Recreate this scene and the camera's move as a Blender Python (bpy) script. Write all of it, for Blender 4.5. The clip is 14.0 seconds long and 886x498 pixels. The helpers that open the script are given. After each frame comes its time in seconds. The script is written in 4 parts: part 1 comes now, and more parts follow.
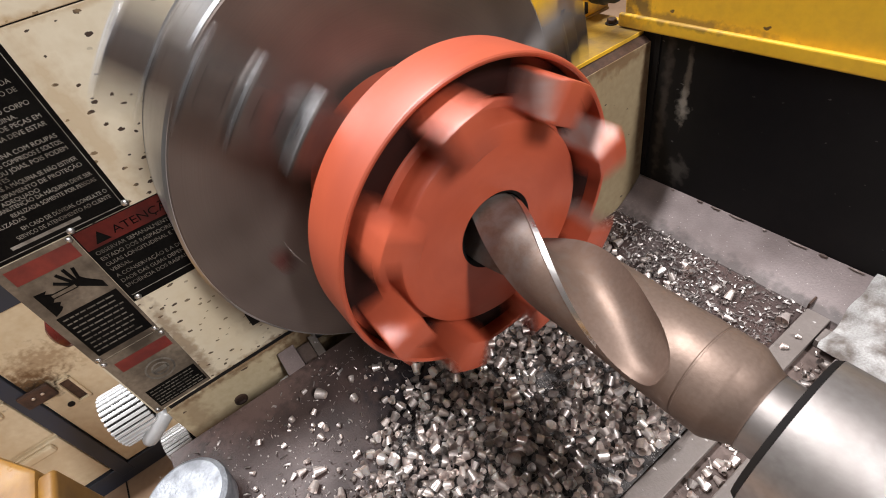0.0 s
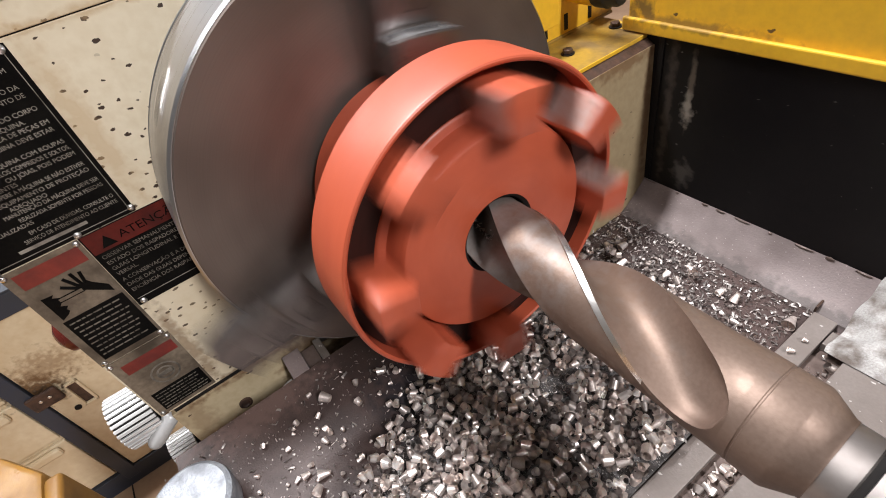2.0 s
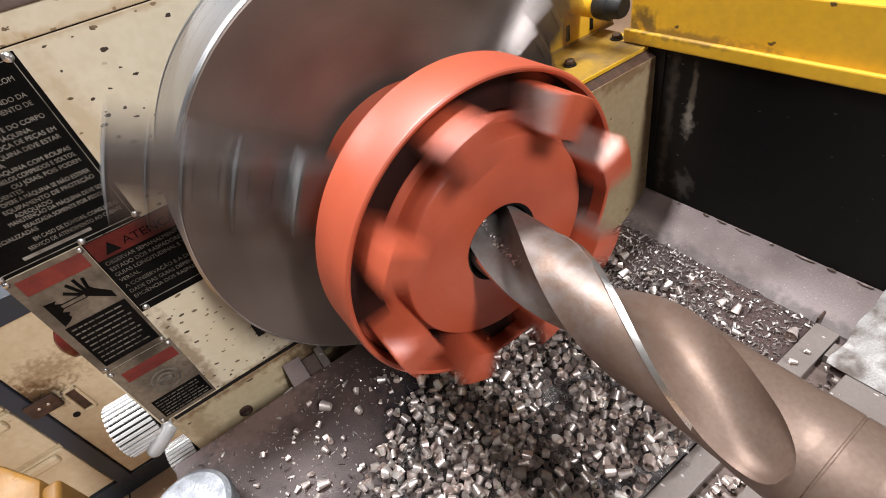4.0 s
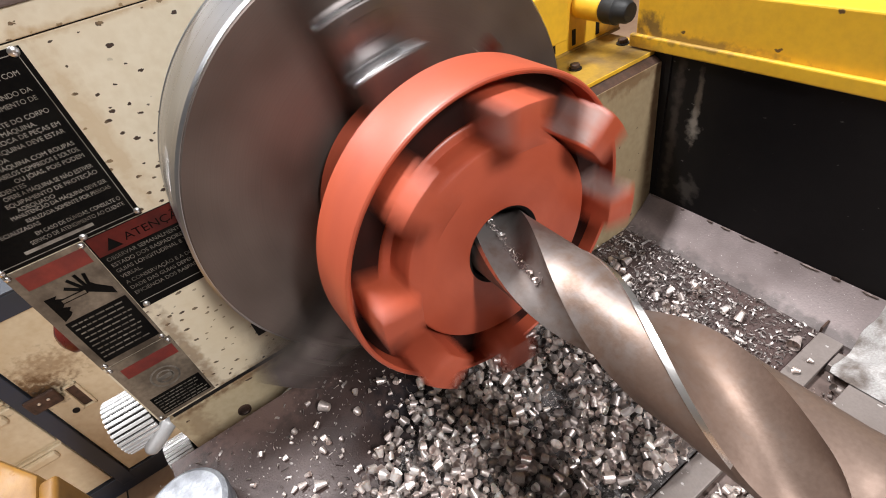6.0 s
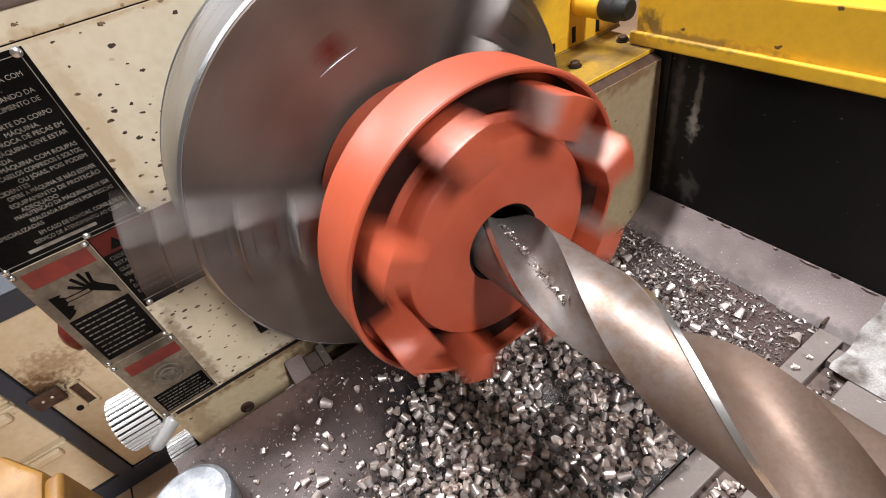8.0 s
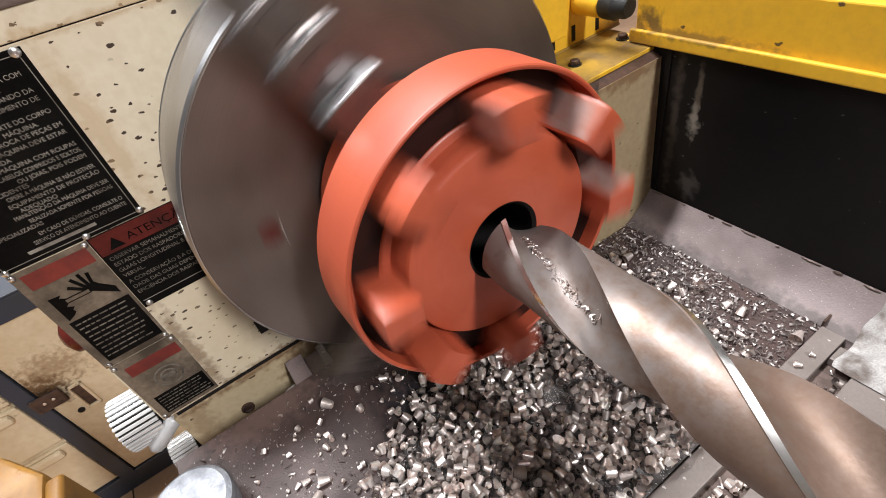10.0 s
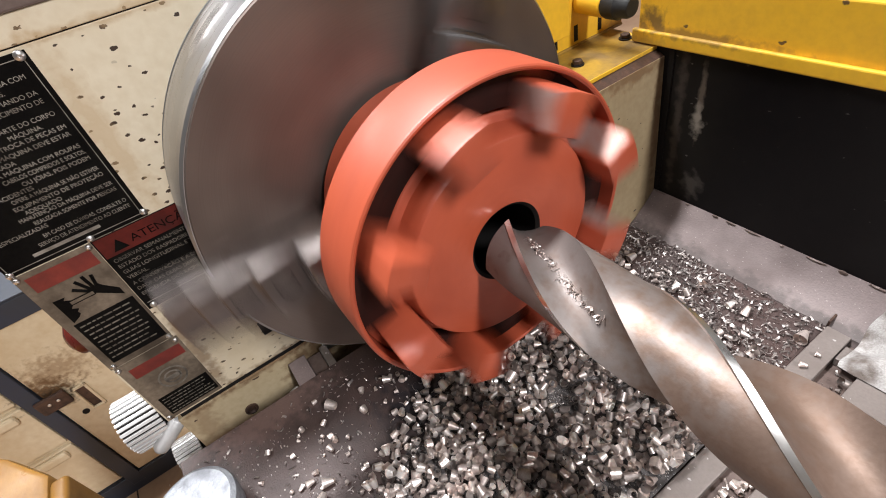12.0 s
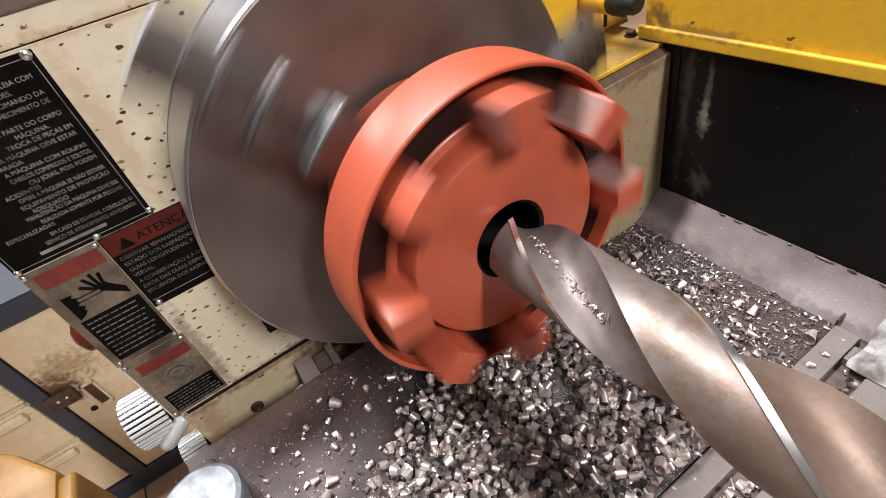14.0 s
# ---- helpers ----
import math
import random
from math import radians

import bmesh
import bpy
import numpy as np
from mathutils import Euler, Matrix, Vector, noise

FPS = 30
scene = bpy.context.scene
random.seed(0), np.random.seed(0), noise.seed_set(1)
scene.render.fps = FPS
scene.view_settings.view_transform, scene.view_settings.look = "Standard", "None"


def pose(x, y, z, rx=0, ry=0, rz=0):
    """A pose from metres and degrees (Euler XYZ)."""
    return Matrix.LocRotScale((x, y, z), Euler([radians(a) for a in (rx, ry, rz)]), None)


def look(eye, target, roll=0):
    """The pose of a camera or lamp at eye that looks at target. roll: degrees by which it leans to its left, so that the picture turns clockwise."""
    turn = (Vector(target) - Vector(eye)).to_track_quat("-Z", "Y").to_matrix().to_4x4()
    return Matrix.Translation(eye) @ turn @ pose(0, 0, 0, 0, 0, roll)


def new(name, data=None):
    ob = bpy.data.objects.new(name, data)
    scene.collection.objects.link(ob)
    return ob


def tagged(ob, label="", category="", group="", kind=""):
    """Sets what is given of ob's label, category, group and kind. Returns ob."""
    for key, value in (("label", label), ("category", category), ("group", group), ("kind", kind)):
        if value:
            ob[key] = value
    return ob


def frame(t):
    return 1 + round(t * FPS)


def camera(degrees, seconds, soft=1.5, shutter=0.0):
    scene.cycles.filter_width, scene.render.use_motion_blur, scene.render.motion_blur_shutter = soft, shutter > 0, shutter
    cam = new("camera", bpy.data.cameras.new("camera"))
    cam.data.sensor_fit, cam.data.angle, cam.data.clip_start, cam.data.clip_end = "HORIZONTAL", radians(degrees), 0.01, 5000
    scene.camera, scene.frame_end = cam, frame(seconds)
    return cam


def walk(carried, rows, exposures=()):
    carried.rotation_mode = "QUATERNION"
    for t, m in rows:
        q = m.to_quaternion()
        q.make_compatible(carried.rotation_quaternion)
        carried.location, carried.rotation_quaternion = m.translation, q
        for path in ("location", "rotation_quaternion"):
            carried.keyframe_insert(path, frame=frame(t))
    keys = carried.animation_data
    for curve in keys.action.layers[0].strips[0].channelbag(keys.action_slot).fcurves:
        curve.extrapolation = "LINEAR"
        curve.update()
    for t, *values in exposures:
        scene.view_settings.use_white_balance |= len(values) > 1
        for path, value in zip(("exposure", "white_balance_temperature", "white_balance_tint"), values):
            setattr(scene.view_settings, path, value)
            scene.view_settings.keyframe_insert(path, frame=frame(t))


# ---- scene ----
cam = camera(85.37, 14.0, soft=1.0, shutter=0.65)
walk(cam, [
    (0, pose(0.5181, -0.1636, 0.5199, 46.532, 10.394, 53.782)),
    (0.5, pose(0.5192, -0.1633, 0.5190, 46.686, 10.534, 53.928)),
    (1, pose(0.5192, -0.1624, 0.5188, 46.764, 10.684, 54.037)),
    (1.5, pose(0.5196, -0.1629, 0.5195, 46.875, 10.758, 54.075)),
    (2, pose(0.5193, -0.1625, 0.5201, 47.023, 10.866, 54.170)),
    (2.5, pose(0.5201, -0.1628, 0.5203, 47.380, 10.963, 54.269)),
    (3, pose(0.5192, -0.1639, 0.5211, 47.609, 10.910, 54.302)),
    (5.5, pose(0.5195, -0.1650, 0.5197, 48.740, 10.129, 55.121)),
    (6, pose(0.5190, -0.1639, 0.5188, 48.652, 10.083, 55.366)),
    (6.5, pose(0.5201, -0.1636, 0.5195, 48.512, 10.162, 55.375)),
    (7, pose(0.5191, -0.1639, 0.5194, 48.386, 10.217, 55.384)),
    (7.5, pose(0.5200, -0.1640, 0.5200, 48.330, 10.270, 55.420)),
    (8, pose(0.5212, -0.1638, 0.5209, 48.328, 10.330, 55.377)),
    (10.5, pose(0.5215, -0.1636, 0.5180, 48.442, 10.682, 55.304)),
    (11, pose(0.5204, -0.1633, 0.5186, 48.412, 10.753, 55.415)),
    (11.5, pose(0.5208, -0.1632, 0.5186, 48.403, 10.873, 55.390)),
    (12, pose(0.5208, -0.1637, 0.5184, 48.498, 10.965, 55.388)),
    (12.5, pose(0.5204, -0.1633, 0.5182, 48.464, 11.060, 55.439)),
    (13, pose(0.5204, -0.1629, 0.5174, 48.482, 11.221, 55.597)),
    (13.5, pose(0.5202, -0.1627, 0.5174, 48.400, 11.306, 55.713)),
    (14, pose(0.5213, -0.1625, 0.5172, 48.452, 11.397, 55.916)),
], exposures=((0, -0.48), (1.2, -0.40), (2.5, -0.36), (5.5, -0.37), (8, -0.32), (10.5, -0.33), (14, -0.33)))

# ---- world and lamps ----
world = bpy.data.worlds.new("world")
scene.world = world
world.use_nodes = True
world.node_tree.nodes["Background"].inputs[0].default_value = (0.9, 0.95, 1.0, 1)
world.node_tree.nodes["Background"].inputs[1].default_value = 0.02

ROOM_TOP = 4.8
FLOOR = -0.78
AXIS = 0.27          # height of the spindle axis over the bed
# x, y, turn, power; the last one is an added fill from the front
TUBES = ((5.50, 0.80, 90.0, 820.0), (-1.25, -0.45, 0.0, 640.0), (-5.3, -2.2, 0.0, 340.0), (1.05, -2.55, 0.0, 60.0))


def lamp(x, y, turn, power):
    data = bpy.data.lights.new("tube_light", "AREA")
    data.shape, data.size, data.size_y = "RECTANGLE", 0.46, 2.6
    data.energy, data.color = power, (0.985, 0.975, 0.99)
    ob = new("tube_light", data)
    ob.matrix_world = look((x, y, ROOM_TOP - 0.09), (x, y, 0), turn)
    return ob


for x, y, turn, power in TUBES:
    lamp(x, y, turn, power)


# ---- materials ----
def nodes_of(name):
    m = bpy.data.materials.new(name)
    m.use_nodes = True
    return m, m.node_tree.nodes, m.node_tree.links, m.node_tree.nodes["Principled BSDF"]


def mixed(nodes, links, factor, a, b):
    n = nodes.new("ShaderNodeMix")
    n.data_type = "RGBA"
    links.new(factor, n.inputs[0])
    for socket, value in ((n.inputs[6], a), (n.inputs[7], b)):
        if isinstance(value, tuple):
            socket.default_value = (*value, 1)
        else:
            links.new(value, socket)
    return n.outputs[2]


def ramp(nodes, links, value, low, high, a=0.0, b=1.0):
    n = nodes.new("ShaderNodeMapRange")
    links.new(value, n.inputs[0])
    for i, v in enumerate((low, high, a, b)):
        n.inputs[i + 1].default_value = v
    return n.outputs[0]


def noise_of(nodes, links, coord, scale, detail=4.0, stretch=None):
    if stretch:
        mp = nodes.new("ShaderNodeMapping")
        mp.inputs["Scale"].default_value = stretch
        links.new(coord, mp.inputs[0])
        coord = mp.outputs[0]
    n = nodes.new("ShaderNodeTexNoise")
    n.inputs["Scale"].default_value, n.inputs["Detail"].default_value = scale, detail
    links.new(coord, n.inputs["Vector"])
    return n.outputs["Fac"]


def surface(name, base, dark, rough=0.5, metal=0.0, big=12.0, fine=180.0, bump=0.15, stretch=None, island=0.0, coat=0.0,
            flecks=None, blotch=(0.42, 0.68), spread=0.12, plane=(1, 2), patches=(), shine=0.5):
    """Two scales of wear between base and dark, uneven gloss and fine relief. flecks: (colour, cell scale, share, radius)."""
    m, nodes, links, bsdf = nodes_of(name)
    coord = nodes.new("ShaderNodeTexCoord").outputs["Object"]
    wide = noise_of(nodes, links, coord, big, 6.0, stretch)
    grain = noise_of(nodes, links, coord, fine, 3.0, stretch)
    colour = mixed(nodes, links, ramp(nodes, links, wide, *blotch), base, dark)
    colour = mixed(nodes, links, ramp(nodes, links, grain, 0.35, 0.75, 0.0, 0.45), colour, dark)
    if flecks:
        tint, scale, share, radius = flecks
        sep = nodes.new("ShaderNodeSeparateXYZ")
        links.new(coord, sep.inputs[0])
        flat = nodes.new("ShaderNodeCombineXYZ")
        links.new(sep.outputs[plane[0]], flat.inputs[0]), links.new(sep.outputs[plane[1]], flat.inputs[1])
        mp = nodes.new("ShaderNodeMapping")
        mp.inputs["Scale"].default_value = (0.7, 1.25, 1.0)
        mp.inputs["Rotation"].default_value = (0, 0, 0.5)
        links.new(flat.outputs[0], mp.inputs[0])
        shift = nodes.new("ShaderNodeTexNoise")
        shift.inputs["Scale"].default_value = scale * 3.5
        links.new(flat.outputs[0], shift.inputs["Vector"])
        add = nodes.new("ShaderNodeVectorMath")
        add.operation = "MULTIPLY_ADD"
        links.new(shift.outputs["Color"], add.inputs[0])
        add.inputs[1].default_value = (0.35 / scale,) * 3
        links.new(mp.outputs[0], add.inputs[2])
        cell = nodes.new("ShaderNodeTexVoronoi")
        cell.voronoi_dimensions = "2D"
        cell.inputs["Scale"].default_value = scale
        links.new(add.outputs[0], cell.inputs["Vector"])
        split = nodes.new("ShaderNodeSeparateColor")
        links.new(cell.outputs["Color"], split.inputs[0])
        size = ramp(nodes, links, split.outputs[1], 0, 1, radius * 0.35, radius)
        gap = nodes.new("ShaderNodeMath")
        gap.operation = "SUBTRACT"
        links.new(size, gap.inputs[0]), links.new(cell.outputs["Distance"], gap.inputs[1])
        near = ramp(nodes, links, gap.outputs[0], 0.0, 0.03)
        keep = ramp(nodes, links, split.outputs[0], share, share + 0.02, 1.0, 0.0)
        both = nodes.new("ShaderNodeMath")
        both.operation = "MULTIPLY"
        links.new(near, both.inputs[0]), links.new(keep, both.inputs[1])
        colour = mixed(nodes, links, both.outputs[0], colour, tint)
    # ragged tinted patches: mostly dirt and wear, on the bed also a painted shadow
    for centre, radii, tint, share in patches:
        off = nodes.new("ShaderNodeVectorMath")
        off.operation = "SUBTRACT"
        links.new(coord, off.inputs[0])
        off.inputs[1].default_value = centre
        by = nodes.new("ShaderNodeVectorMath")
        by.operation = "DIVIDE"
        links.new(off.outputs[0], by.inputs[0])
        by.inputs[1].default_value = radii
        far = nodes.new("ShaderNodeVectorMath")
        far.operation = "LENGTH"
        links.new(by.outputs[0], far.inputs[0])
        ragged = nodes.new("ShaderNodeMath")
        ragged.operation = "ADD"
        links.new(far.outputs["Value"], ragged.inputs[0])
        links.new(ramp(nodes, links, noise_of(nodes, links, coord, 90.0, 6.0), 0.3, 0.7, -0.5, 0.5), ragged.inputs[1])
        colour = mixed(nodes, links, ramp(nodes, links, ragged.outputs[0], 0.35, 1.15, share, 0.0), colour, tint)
    if island:
        geo = nodes.new("ShaderNodeNewGeometry").outputs["Random Per Island"]
        hsv = nodes.new("ShaderNodeHueSaturation")
        links.new(ramp(nodes, links, geo, 0, 1, 1 - island, 1 + island), hsv.inputs["Value"])
        links.new(colour, hsv.inputs["Color"])
        colour = hsv.outputs[0]
    links.new(colour, bsdf.inputs["Base Color"])
    links.new(ramp(nodes, links, wide, 0.3, 0.7, max(0.04, rough - spread), min(1, rough + spread)), bsdf.inputs["Roughness"])
    bsdf.inputs["Metallic"].default_value = metal
    bsdf.inputs["Specular IOR Level"].default_value = shine
    bsdf.inputs["Coat Weight"].default_value = coat
    bsdf.inputs["Coat Roughness"].default_value = 0.2
    if bump:
        b = nodes.new("ShaderNodeBump")
        b.inputs["Strength"].default_value, b.inputs["Distance"].default_value = bump, 0.002
        links.new(grain, b.inputs["Height"])
        links.new(b.outputs[0], bsdf.inputs["Normal"])
    return m


def ringed(name, base, dark, rough, turns=900.0, metal=1.0, lines=0.15):
    """Turned metal: fine rings round the local x axis."""
    m, nodes, links, bsdf = nodes_of(name)
    coord = nodes.new("ShaderNodeTexCoord").outputs["Object"]
    sep = nodes.new("ShaderNodeSeparateXYZ")
    links.new(coord, sep.inputs[0])
    flat = nodes.new("ShaderNodeCombineXYZ")
    links.new(sep.outputs[1], flat.inputs[0]), links.new(sep.outputs[2], flat.inputs[1])
    size = nodes.new("ShaderNodeVectorMath")
    size.operation = "LENGTH"
    links.new(flat.outputs[0], size.inputs[0])
    both = nodes.new("ShaderNodeCombineXYZ")
    links.new(size.outputs["Value"], both.inputs[0]), links.new(sep.outputs[0], both.inputs[1])
    rings = noise_of(nodes, links, both.outputs[0], turns, 2.0)
    wide = noise_of(nodes, links, coord, 14.0, 6.0)
    colour = mixed(nodes, links, ramp(nodes, links, wide, 0.4, 0.7), base, dark)
    colour = mixed(nodes, links, ramp(nodes, links, rings, 0.4, 0.7, 0.0, lines), colour, dark)
    links.new(colour, bsdf.inputs["Base Color"])
    links.new(ramp(nodes, links, rings, 0.3, 0.7, rough - 0.04, rough + 0.06), bsdf.inputs["Roughness"])
    bsdf.inputs["Metallic"].default_value = metal
    b = nodes.new("ShaderNodeBump")
    b.inputs["Strength"].default_value, b.inputs["Distance"].default_value = 0.04, 0.001
    links.new(rings, b.inputs["Height"])
    links.new(b.outputs[0], bsdf.inputs["Normal"])
    return m


BROWN = (0.05, 0.03, 0.02)
GRIME_BROWN = (0.16, 0.085, 0.04)
TAN = (0.46, 0.31, 0.16)
CREAM = surface("cream_paint", (0.73, 0.645, 0.49), (0.60, 0.49, 0.335), 0.40, big=7, fine=90, bump=0.08, flecks=(BROWN, 96, 0.34, 0.23), blotch=(0.5, 0.85),
                patches=(((0, -0.222, 0.37), (1, 0.015, 0.10), TAN, 0.5), ((0, -0.281, 0.09), (1, 0.010, 0.10), GRIME_BROWN, 0.7), ((0, -0.1, 0.4545), (1, 0.30, 0.006), TAN, 0.6),
                        ((0, -0.192, 0.072), (1, 0.030, 0.016), GRIME_BROWN, 0.3), ((0, -0.20, 0.012), (1, 0.17, 0.012), GRIME_BROWN, 0.85), ((0, -0.23, 0.10), (1, 0.05, 0.09), (0.55, 0.42, 0.25), 0.4), ((0, -0.19, -0.03), (1, 0.05, 0.05), GRIME_BROWN, 0.6),
                        ((0, -0.355, -0.02), (1, 0.012, 0.06), GRIME_BROWN, 0.5)))
CREAM_LOW = surface("olive_cream_paint", (0.49, 0.40, 0.26), (0.36, 0.27, 0.15), 0.45, big=9, fine=120, bump=0.08, flecks=(BROWN, 40, 0.14, 0.14), blotch=(0.45, 0.8), patches=(((0, -0.20, 0.012), (1, 0.17, 0.010), GRIME_BROWN, 0.85), ((0, -0.16, -0.03), (1, 0.05, 0.05), GRIME_BROWN, 0.8), ((0, -0.33, -0.02), (1, 0.02, 0.05), GRIME_BROWN, 0.4)))
DIRTY_YELLOW = surface("scraped_ochre_paint", (0.34, 0.205, 0.03), (0.16, 0.10, 0.035), 0.45, big=26, fine=160, bump=0.15, flecks=((0.62, 0.37, 0.04), 46, 0.14, 0.32), plane=(0, 1), blotch=(0.42, 0.62))
# browner in a strip by the rear corner and another under the top sheet
CREAM_SOFT = surface("dusty_cream_paint", (0.34, 0.262, 0.155), (0.22, 0.15, 0.08), 0.5, big=6, fine=120, bump=0.1, flecks=(BROWN, 70, 0.10, 0.16), blotch=(0.5, 0.8), patches=(((0.148, 0.378, 0.15), (1, 0.008, 0.12), GRIME_BROWN, 0.7), ((0.148, 0.33, 0.245), (1, 0.08, 0.016), GRIME_BROWN, 0.7)))
CABINET = surface("cabinet_paint", (0.66, 0.55, 0.38), (0.50, 0.36, 0.20), 0.42, big=5, fine=60, bump=0.05, blotch=(0.5, 0.8), patches=(((-0.65, -0.735, -0.315), (1, 0.060, 0.055), (0.03, 0.018, 0.012), 1.0), ((-0.65, -0.70, -0.27), (1, 0.09, 0.06), (0.22, 0.12, 0.05), 0.6)))
BLUE = surface("dark_blue_paint", (0.022, 0.032, 0.055), (0.03, 0.035, 0.045), 0.45, big=8, fine=60)
RED = surface("red_oxide_paint", (0.46, 0.088, 0.040), (0.37, 0.064, 0.028), 0.47, big=18, fine=240, bump=0.08, coat=0.06, shine=0.6)
# almost black red: deep pocket shade and oil, put into the colour
PIT = surface("shaded_oily_red_black", (0.030, 0.008, 0.006), (0.010, 0.005, 0.004), 0.6, big=40, fine=260, bump=0.2, shine=0.15)
LUG = surface("worn_lug_side", (0.44, 0.32, 0.29), (0.42, 0.14, 0.09), 0.36, 0.4, big=50, fine=240, bump=0.12, blotch=(0.45, 0.7))
FACE = ringed("chuck_face_steel", (0.200, 0.164, 0.145), (0.120, 0.096, 0.084), 0.48, metal=0.8, lines=0.12)
RIM = ringed("bright_turned_steel", (0.52, 0.525, 0.54), (0.39, 0.395, 0.41), 0.30, 260, metal=1.0, lines=0.06)
JAW = surface("jaw_steel", (0.205, 0.184, 0.176), (0.12, 0.104, 0.099), 0.38, 0.9, big=30, fine=300, bump=0.08)
# paler than the jaw, so that its steps carry their highlights as colour
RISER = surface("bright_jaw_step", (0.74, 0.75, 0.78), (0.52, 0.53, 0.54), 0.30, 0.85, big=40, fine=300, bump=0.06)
DRILL = surface("drill_steel", (0.215, 0.153, 0.122), (0.135, 0.090, 0.069), 0.50, 0.5, big=13, fine=420, bump=0.06, blotch=(0.38, 0.66), spread=0.08, patches=(((0.225, 0, 0), (0.20, 1, 1), (0.25, 0.228, 0.22), 0.75), ((0.45, 0.01, 0), (0.045, 0.05, 0.02), (0.14, 0.084, 0.054), 0.5)), shine=0.3)
EDGE = surface("ground_edge_steel", (0.80, 0.79, 0.78), (0.66, 0.64, 0.62), 0.32, 1.0, big=30, fine=300, bump=0.05)
QUILL = surface("quill_steel", (0.46, 0.425, 0.41), (0.28, 0.245, 0.23), 0.42, 0.85, big=22, fine=240, bump=0.04, blotch=(0.4, 0.7))
CHIP = surface("chip_steel", (0.95, 0.85, 0.80), (0.50, 0.425, 0.395), 0.40, 0.78, big=60, fine=500, bump=0.06, island=0.55)
CHIP_DULL = surface("dull_chip_steel", (0.50, 0.46, 0.44), (0.26, 0.225, 0.21), 0.48, 0.8, big=60, fine=500, bump=0.06, island=0.5)
SWARF = surface("fine_swarf", (0.20, 0.185, 0.183), (0.055, 0.049, 0.047), 0.6, 0.3, big=60, fine=700, bump=0.9, flecks=((0.6, 0.58, 0.57), 420, 0.4, 0.25), plane=(0, 1))
# the bluish black patch paints the coupling's shadow onto the tray
BED = surface("oily_bed_paint", (0.076, 0.048, 0.043), (0.040, 0.026, 0.024), 0.5, big=14, fine=420, bump=0.3, flecks=((0.42, 0.38, 0.35), 190, 0.14, 0.22), plane=(0, 1), patches=(((0.190, -0.085, 0), (0.075, 0.060, 1), (0.013, 0.012, 0.016), 0.85), ((0.07, -0.25, 0), (0.03, 0.10, 1), (0.17, 0.105, 0.09), 0.6)))
# darker in a band along the foot of the slope
RAMP = surface("dusty_mauve_paint", (0.22, 0.172, 0.166), (0.145, 0.112, 0.107), 0.62, big=16, fine=420, bump=0.16, flecks=((0.42, 0.37, 0.35), 230, 0.25, 0.11), plane=(0, 1), patches=(((0.6, 0.338, 0.003), (0.9, 0.012, 0.02), (0.065, 0.052, 0.048), 0.75),))
SADDLE = surface("worn_saddle_iron", (0.25, 0.215, 0.198), (0.18, 0.15, 0.135), 0.45, 0.3, big=16, fine=350, bump=0.12, flecks=((0.55, 0.52, 0.5), 110, 0.12, 0.18), plane=(0, 1))
BLACK = surface("oily_black_panel", (0.005, 0.0045, 0.005), (0.009, 0.008, 0.008), 0.42, shine=0.2, big=5, fine=70, bump=0.06, flecks=((0.09, 0.085, 0.08), 60, 0.10, 0.1), plane=(0, 2), patches=(((0.170, 0.386, 0.16), (0.007, 1, 0.11), (0.045, 0.036, 0.030), 0.9), ((0.199, 0.386, 0.20), (0.005, 1, 0.055), (0.11, 0.09, 0.07), 0.8), ((0.197, 0.386, 0.172), (0.010, 1, 0.022), (0.30, 0.27, 0.23), 0.7), ((0.205, 0.386, 0.075), (0.016, 1, 0.022), (0.07, 0.062, 0.055), 0.7)))
YELLOW = surface("yellow_paint", (0.76, 0.445, 0.030), (0.58, 0.32, 0.03), 0.42, big=10, fine=110, bump=0.08, flecks=((0.12, 0.07, 0.03), 30, 0.16, 0.16), plane=(0, 2), blotch=(0.56, 0.8), patches=(((0.118, 0.386, 0.288), (0.022, 1, 0.016), (0.10, 0.065, 0.035), 0.85), ((0.18, 0.386, 0.277), (0.10, 1, 0.006), (0.18, 0.11, 0.04), 0.7), ((0.10, 0.38, 0.258), (0.05, 0.05, 0.02), (0.30, 0.19, 0.05), 0.5), ((0.03, 0.42, 0.258), (0.06, 0.02, 0.02), (0.12, 0.08, 0.03), 0.7), ((0.08, 0.29, 0.258), (0.03, 0.05, 0.02), (0.22, 0.14, 0.07), 0.7)))
MUSTARD = surface("mustard_paint", (0.27, 0.13, 0.018), (0.17, 0.08, 0.016), 0.38, big=22, fine=90)
RUBBER = surface("black_rubber", (0.011, 0.011, 0.011), (0.02, 0.02, 0.02), 0.5, big=20, fine=200, shine=0.3)
PLATE = surface("black_anodised_plate", (0.0035, 0.0032, 0.0032), (0.008, 0.007, 0.006), 0.5, shine=0.05, big=30, fine=260, bump=0.06)
SIGN_RED = surface("faded_red_print", (0.21, 0.028, 0.020), (0.12, 0.018, 0.014), 0.4, big=30, fine=200)
# darker red for the attention plate's header alone
DARK_SIGN_RED = surface("dark_red_print", (0.11, 0.014, 0.010), (0.055, 0.009, 0.007), 0.45, shine=0.2, big=30, fine=200)
SIGN_GREY = surface("worn_alloy_plate", (0.23, 0.182, 0.134), (0.065, 0.048, 0.034), 0.5, 0.1, shine=0.3, big=24, fine=220, blotch=(0.38, 0.64))
PRINT = surface("pale_print", (0.34, 0.31, 0.27), (0.12, 0.10, 0.08), 0.5, big=45, fine=500, blotch=(0.42, 0.68))
DULL = surface("worn_print", (0.20, 0.175, 0.145), (0.05, 0.042, 0.034), 0.5, big=60, fine=500)
